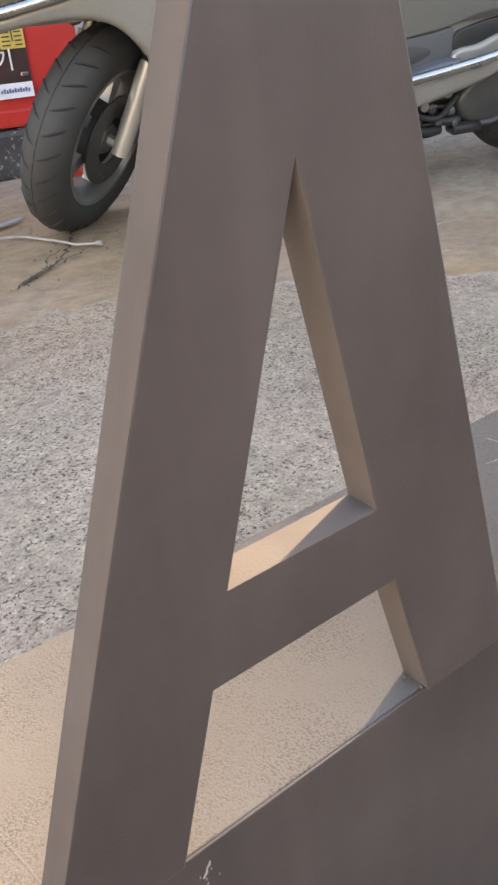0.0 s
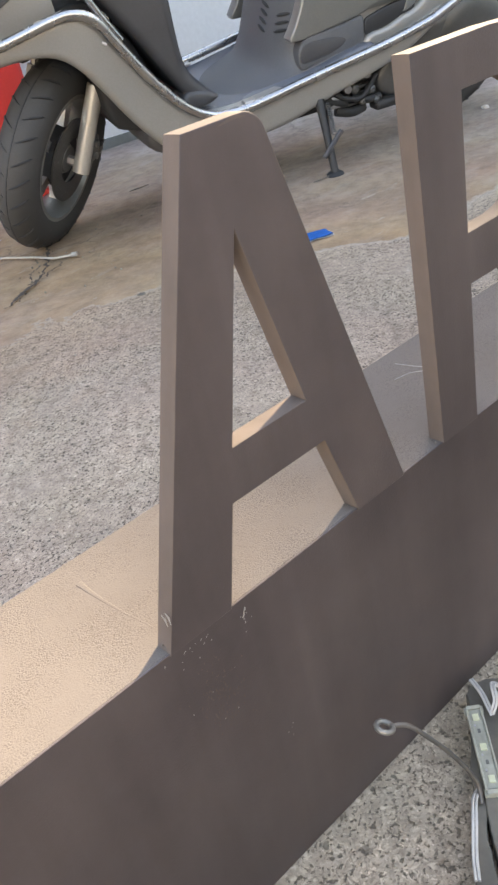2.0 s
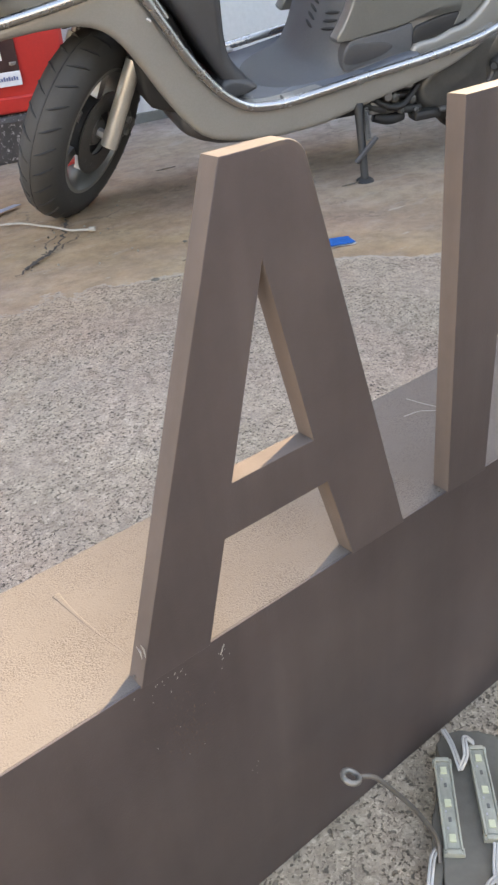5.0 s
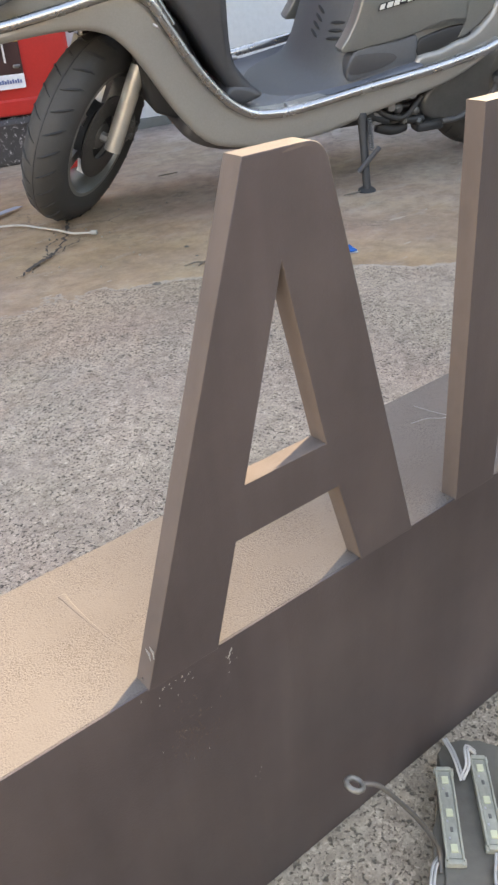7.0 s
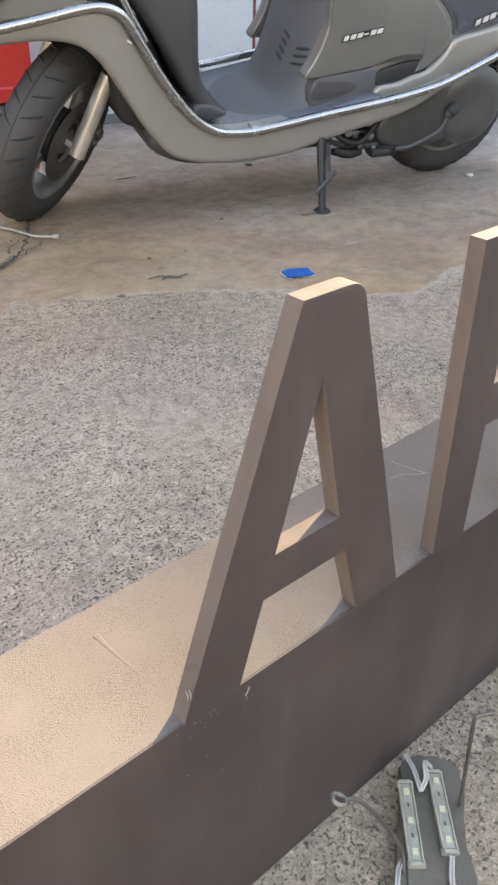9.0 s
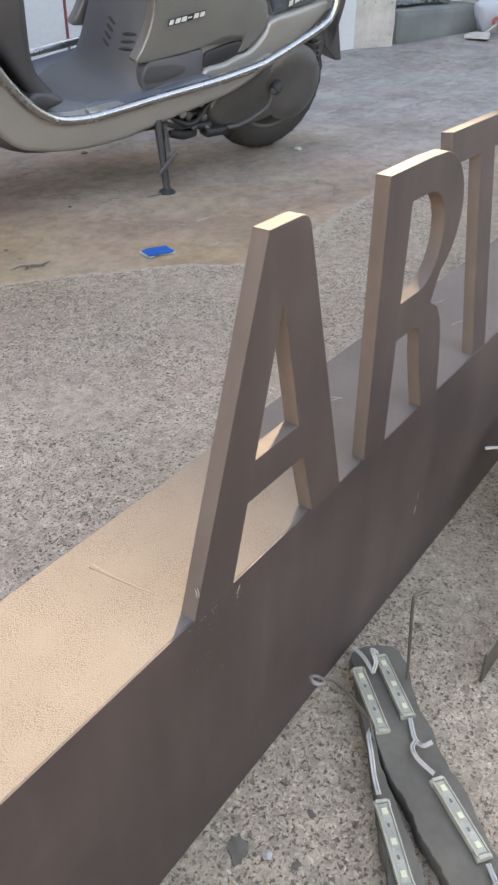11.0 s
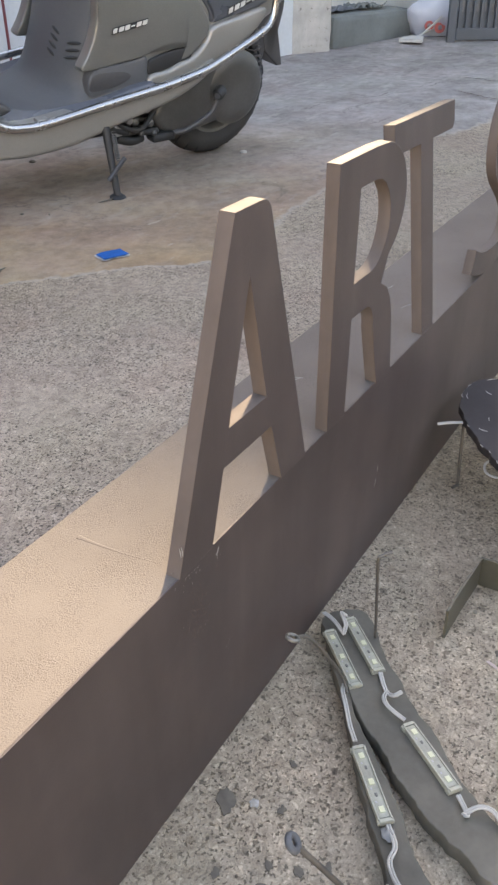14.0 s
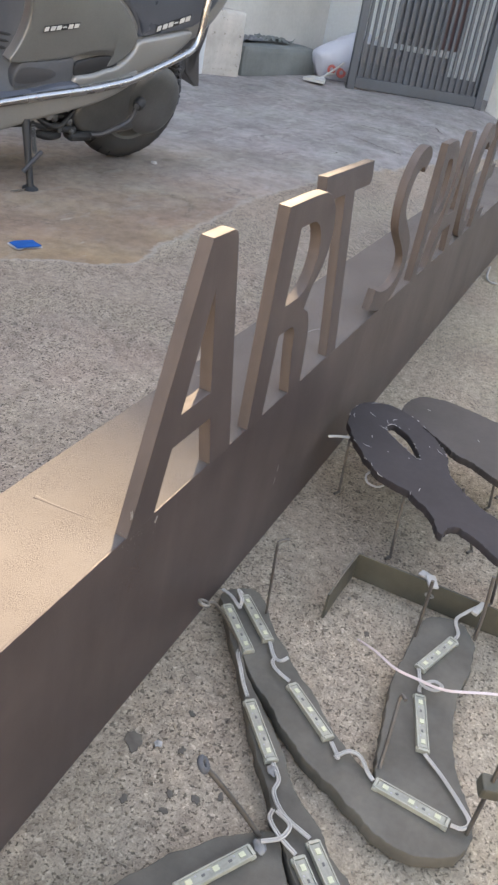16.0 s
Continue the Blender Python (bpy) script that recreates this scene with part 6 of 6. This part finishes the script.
def crack(name, line, width, seed):
    """A ragged dark crevice a hair above the concrete."""
    bm = bmesh.new()
    pts = glide(line, 8)
    a = b = None
    for i, q in enumerate(pts):
        d = pts[min(i + 1, len(pts) - 1)] - pts[max(i - 1, 0)]
        n = np.array([-d[1], d[0]]) / (np.linalg.norm(d) + 1e-9)
        w = noise.noise(Vector((i * 0.55, seed, 0))) + 0.6 * noise.noise(Vector((i * 1.7, seed, 3)))
        q = q + n * 0.012 * w
        half = width * (0.35 + 0.9 * abs(noise.noise(Vector((i * 0.8, seed, 5))))) * min(1, 0.3 + i / 4, 0.3 + (len(pts) - 1 - i) / 4)
        z = ground_z(q[0], q[1]) + 0.0035
        c = [bm.verts.new((q[0] + n[0] * half, q[1] + n[1] * half, z)), bm.verts.new((q[0] - n[0] * half, q[1] - n[1] * half, z))]
        if a:
            bm.faces.new((a, b, c[1], c[0]))
        a, b = c
    tagged(part(name, bm, DIRT), "dark ragged crack in the concrete", "crack", kind="structure")


crack("crack", [(0.440, 1.300), (0.482, 1.333), (0.521, 1.357), (0.562, 1.383), (0.624, 1.450), (0.668, 1.520), (0.705, 1.582)], 0.0060, 1)
crack("crack", [(0.470, 1.322), (0.500, 1.346), (0.535, 1.366), (0.566, 1.392)], 0.011, 9)
crack("crack", [(0.575, 1.372), (0.612, 1.408), (0.640, 1.412), (0.660, 1.436)], 0.0035, 13)
crack("crack", [(0.560, 1.400), (0.580, 1.446), (0.626, 1.470)], 0.0035, 15)
for k, (x, y, dx, dy) in enumerate(((2.45, 1.27, 0.28, -0.10), (2.80, 1.12, 0.22, -0.09), (3.10, 1.03, 0.20, -0.12), (2.36, 0.94, 0.18, -0.09), (2.62, 0.82, 0.16, -0.10), (3.35, 1.28, 0.26, -0.20), (3.66, 1.02, 0.22, -0.20), (2.05, 1.42, 0.2, -0.02), (2.95, 1.45, 0.25, -0.05))):
    crack("crack", [(x, y), (x + dx * 0.3, y + dy * 0.5), (x + dx * 0.65, y + dy * 0.55), (x + dx, y + dy)], 0.0026, 20 + k)


for k, line in enumerate([[(3.381, 0.912), (3.396, 0.844), (3.374, 0.754), (3.439, 0.649)], [(3.048, 0.749), (3.021, 0.692), (3.037, 0.639), (3.026, 0.592)], [(3.716, 0.756), (3.78, 0.702), (3.852, 0.659), (3.761, 0.601)], [(3.098, 0.834), (3.066, 0.784), (3.048, 0.749)]]):
    crack("crack", line, 0.0075, 40 + k)


def stone(x, y, r, material, label, seed, flat=0.6):
    bm = bmesh.new()
    bmesh.ops.create_icosphere(bm, subdivisions=3, radius=r)
    for v in bm.verts:
        v.co += noise.noise_vector(v.co / r * 1.3 + Vector((seed, 0, 0))) * r * 0.4 + noise.noise_vector(v.co / r * 3.5 + Vector((seed, 0, 0))) * r * 0.22
        v.co.z *= flat
    lowest = min(v.co.z for v in bm.verts)
    ob = part("stone", bm, material)
    ob.matrix_world = pose(x, y, ground_z(x, y) - lowest - 0.001)
    tagged(ob, label, "stone", "loose stones")


def inlaid_stone(x, y, r, long_, rot, seed):
    """A broken face of stone, level with the worn concrete."""
    rim = []
    for k in range(18):
        a = 2 * math.pi * k / 18
        w = r * (1 + 0.55 * noise.noise(Vector((math.cos(a) * 1.3, math.sin(a) * 1.3, seed))) + 0.35 * noise.noise(Vector((math.cos(a) * 4, math.sin(a) * 4, seed))))
        rim.append((w * long_ * math.cos(a), w * math.sin(a)))
    ob = part("stone", shape([rim], 0.0012, 0.0003), DARK_STONE)
    ob.matrix_world = pose(x, y, ground_z(x, y) - 0.0006, 0, 0, rot)
    tagged(ob, "dark brown stone set in the worn concrete", "stone", "loose stones")


stone(1.86, 1.10, 0.0095, WIRE, "small white chip of plaster on concrete", 1, 0.45)
stone(-0.032, -0.056, 0.0040, STONE, "small pale round pebble on concrete", 2)
for k, (x, y, r, long_, rot) in enumerate(((-0.042, -0.0330, 0.0076, 1.6, 40), (-0.050, -0.135, 0.0029, 1.5, 20), (-0.065, -0.116, 0.0036, 1.3, 70), (-0.073, -0.093, 0.0027, 1.6, 40), (-0.091, -0.097, 0.0031, 1.4, 110), (-0.025, -0.079, 0.0034, 1.3, 0), (0.020, -0.066, 0.0030, 1.5, 60), (-0.10, -0.060, 0.0032, 1.4, 30), (0.245, -0.185, 0.0030, 1.5, 15))):
    inlaid_stone(x, y, r, long_, rot, 50 + k)
stone(1.47, 1.62, 0.010, DARK_STONE, "small dark chip on concrete", 5, 0.4)
stone(0.612, 1.044, 0.009, DARK_STONE, "dark oval chip on the rim of the screed", 6, 0.2)
for k, (x, y, r) in enumerate(((0.779, 1.181, 0.005), (0.759, 1.115, 0.0035), (1.077, 1.284, 0.005), (0.869, 1.164, 0.003), (1.408, 1.98, 0.009))):
    stone(x, y, r, DARK_STONE, "small dark chip on concrete", 11 + k, 0.35)


def twig(points, label):
    line = glide([(x, y, ground_z(x, y) + 0.0045 + 0.002 * (k % 2)) for k, (x, y) in enumerate(points)], 4)
    n = len(line)
    ob = part("twig", tube(line, [0.0012 + 0.0008 * math.sin(math.pi * k / (n - 1)) for k in range(n)], 6), TWIG)
    tagged(shade(ob, 60), label, "twig")


twig([(0.700, 1.075), (0.725, 1.068), (0.748, 1.046), (0.775, 1.040)], "thin dark bent twig on concrete")
twig([(0.718, 1.052), (0.738, 1.056), (0.758, 1.035)], "thin dark bent twig on concrete")
twig([(1.08, 1.75), (1.105, 1.735), (1.14, 1.738)], "thin dark twig under the scooter")
twig([(1.235, 1.165), (1.262, 1.150), (1.285, 1.158)], "short dark twig beside the side stand")
bm = bmesh.new()
rng = random.Random(5)
for k in range(240):
    x, y = rng.uniform(-0.2, 2.2), rng.uniform(0.14, 2.0) if rng.random() < 0.7 else rng.uniform(-0.45, -0.01)
    r = rng.uniform(0.0010, 0.0028)
    bmesh.ops.create_icosphere(bm, subdivisions=1, radius=r, matrix=Matrix.Translation((x, y, ground_z(x, y) + r * 0.3)))
grit = part("grit", bm, GRIT)
tagged(grit, "loose grit scattered over the concrete", "grit", kind="stuff")
crumbs = bmesh.new()
for k in range(22):
    u = rng.random()
    x, y = 0.45 + 0.26 * u + rng.gauss(0, 0.016), 1.31 + 0.27 * u ** 1.15 + rng.gauss(0, 0.016)
    r = rng.uniform(0.0010, 0.0030)
    bmesh.ops.create_icosphere(crumbs, subdivisions=1, radius=r, matrix=Matrix.Translation((x, y, ground_z(x, y) + r * 0.3 - 0.0002)))
tagged(part("crumbs", crumbs, TWIG), "brown crumbs of earth along the crack", "crumbs", kind="stuff")
bpy.data.objects.remove(MODULE) if not MODULE.children else [bpy.data.objects.remove(o) for o in (*MODULE.children_recursive, MODULE)]
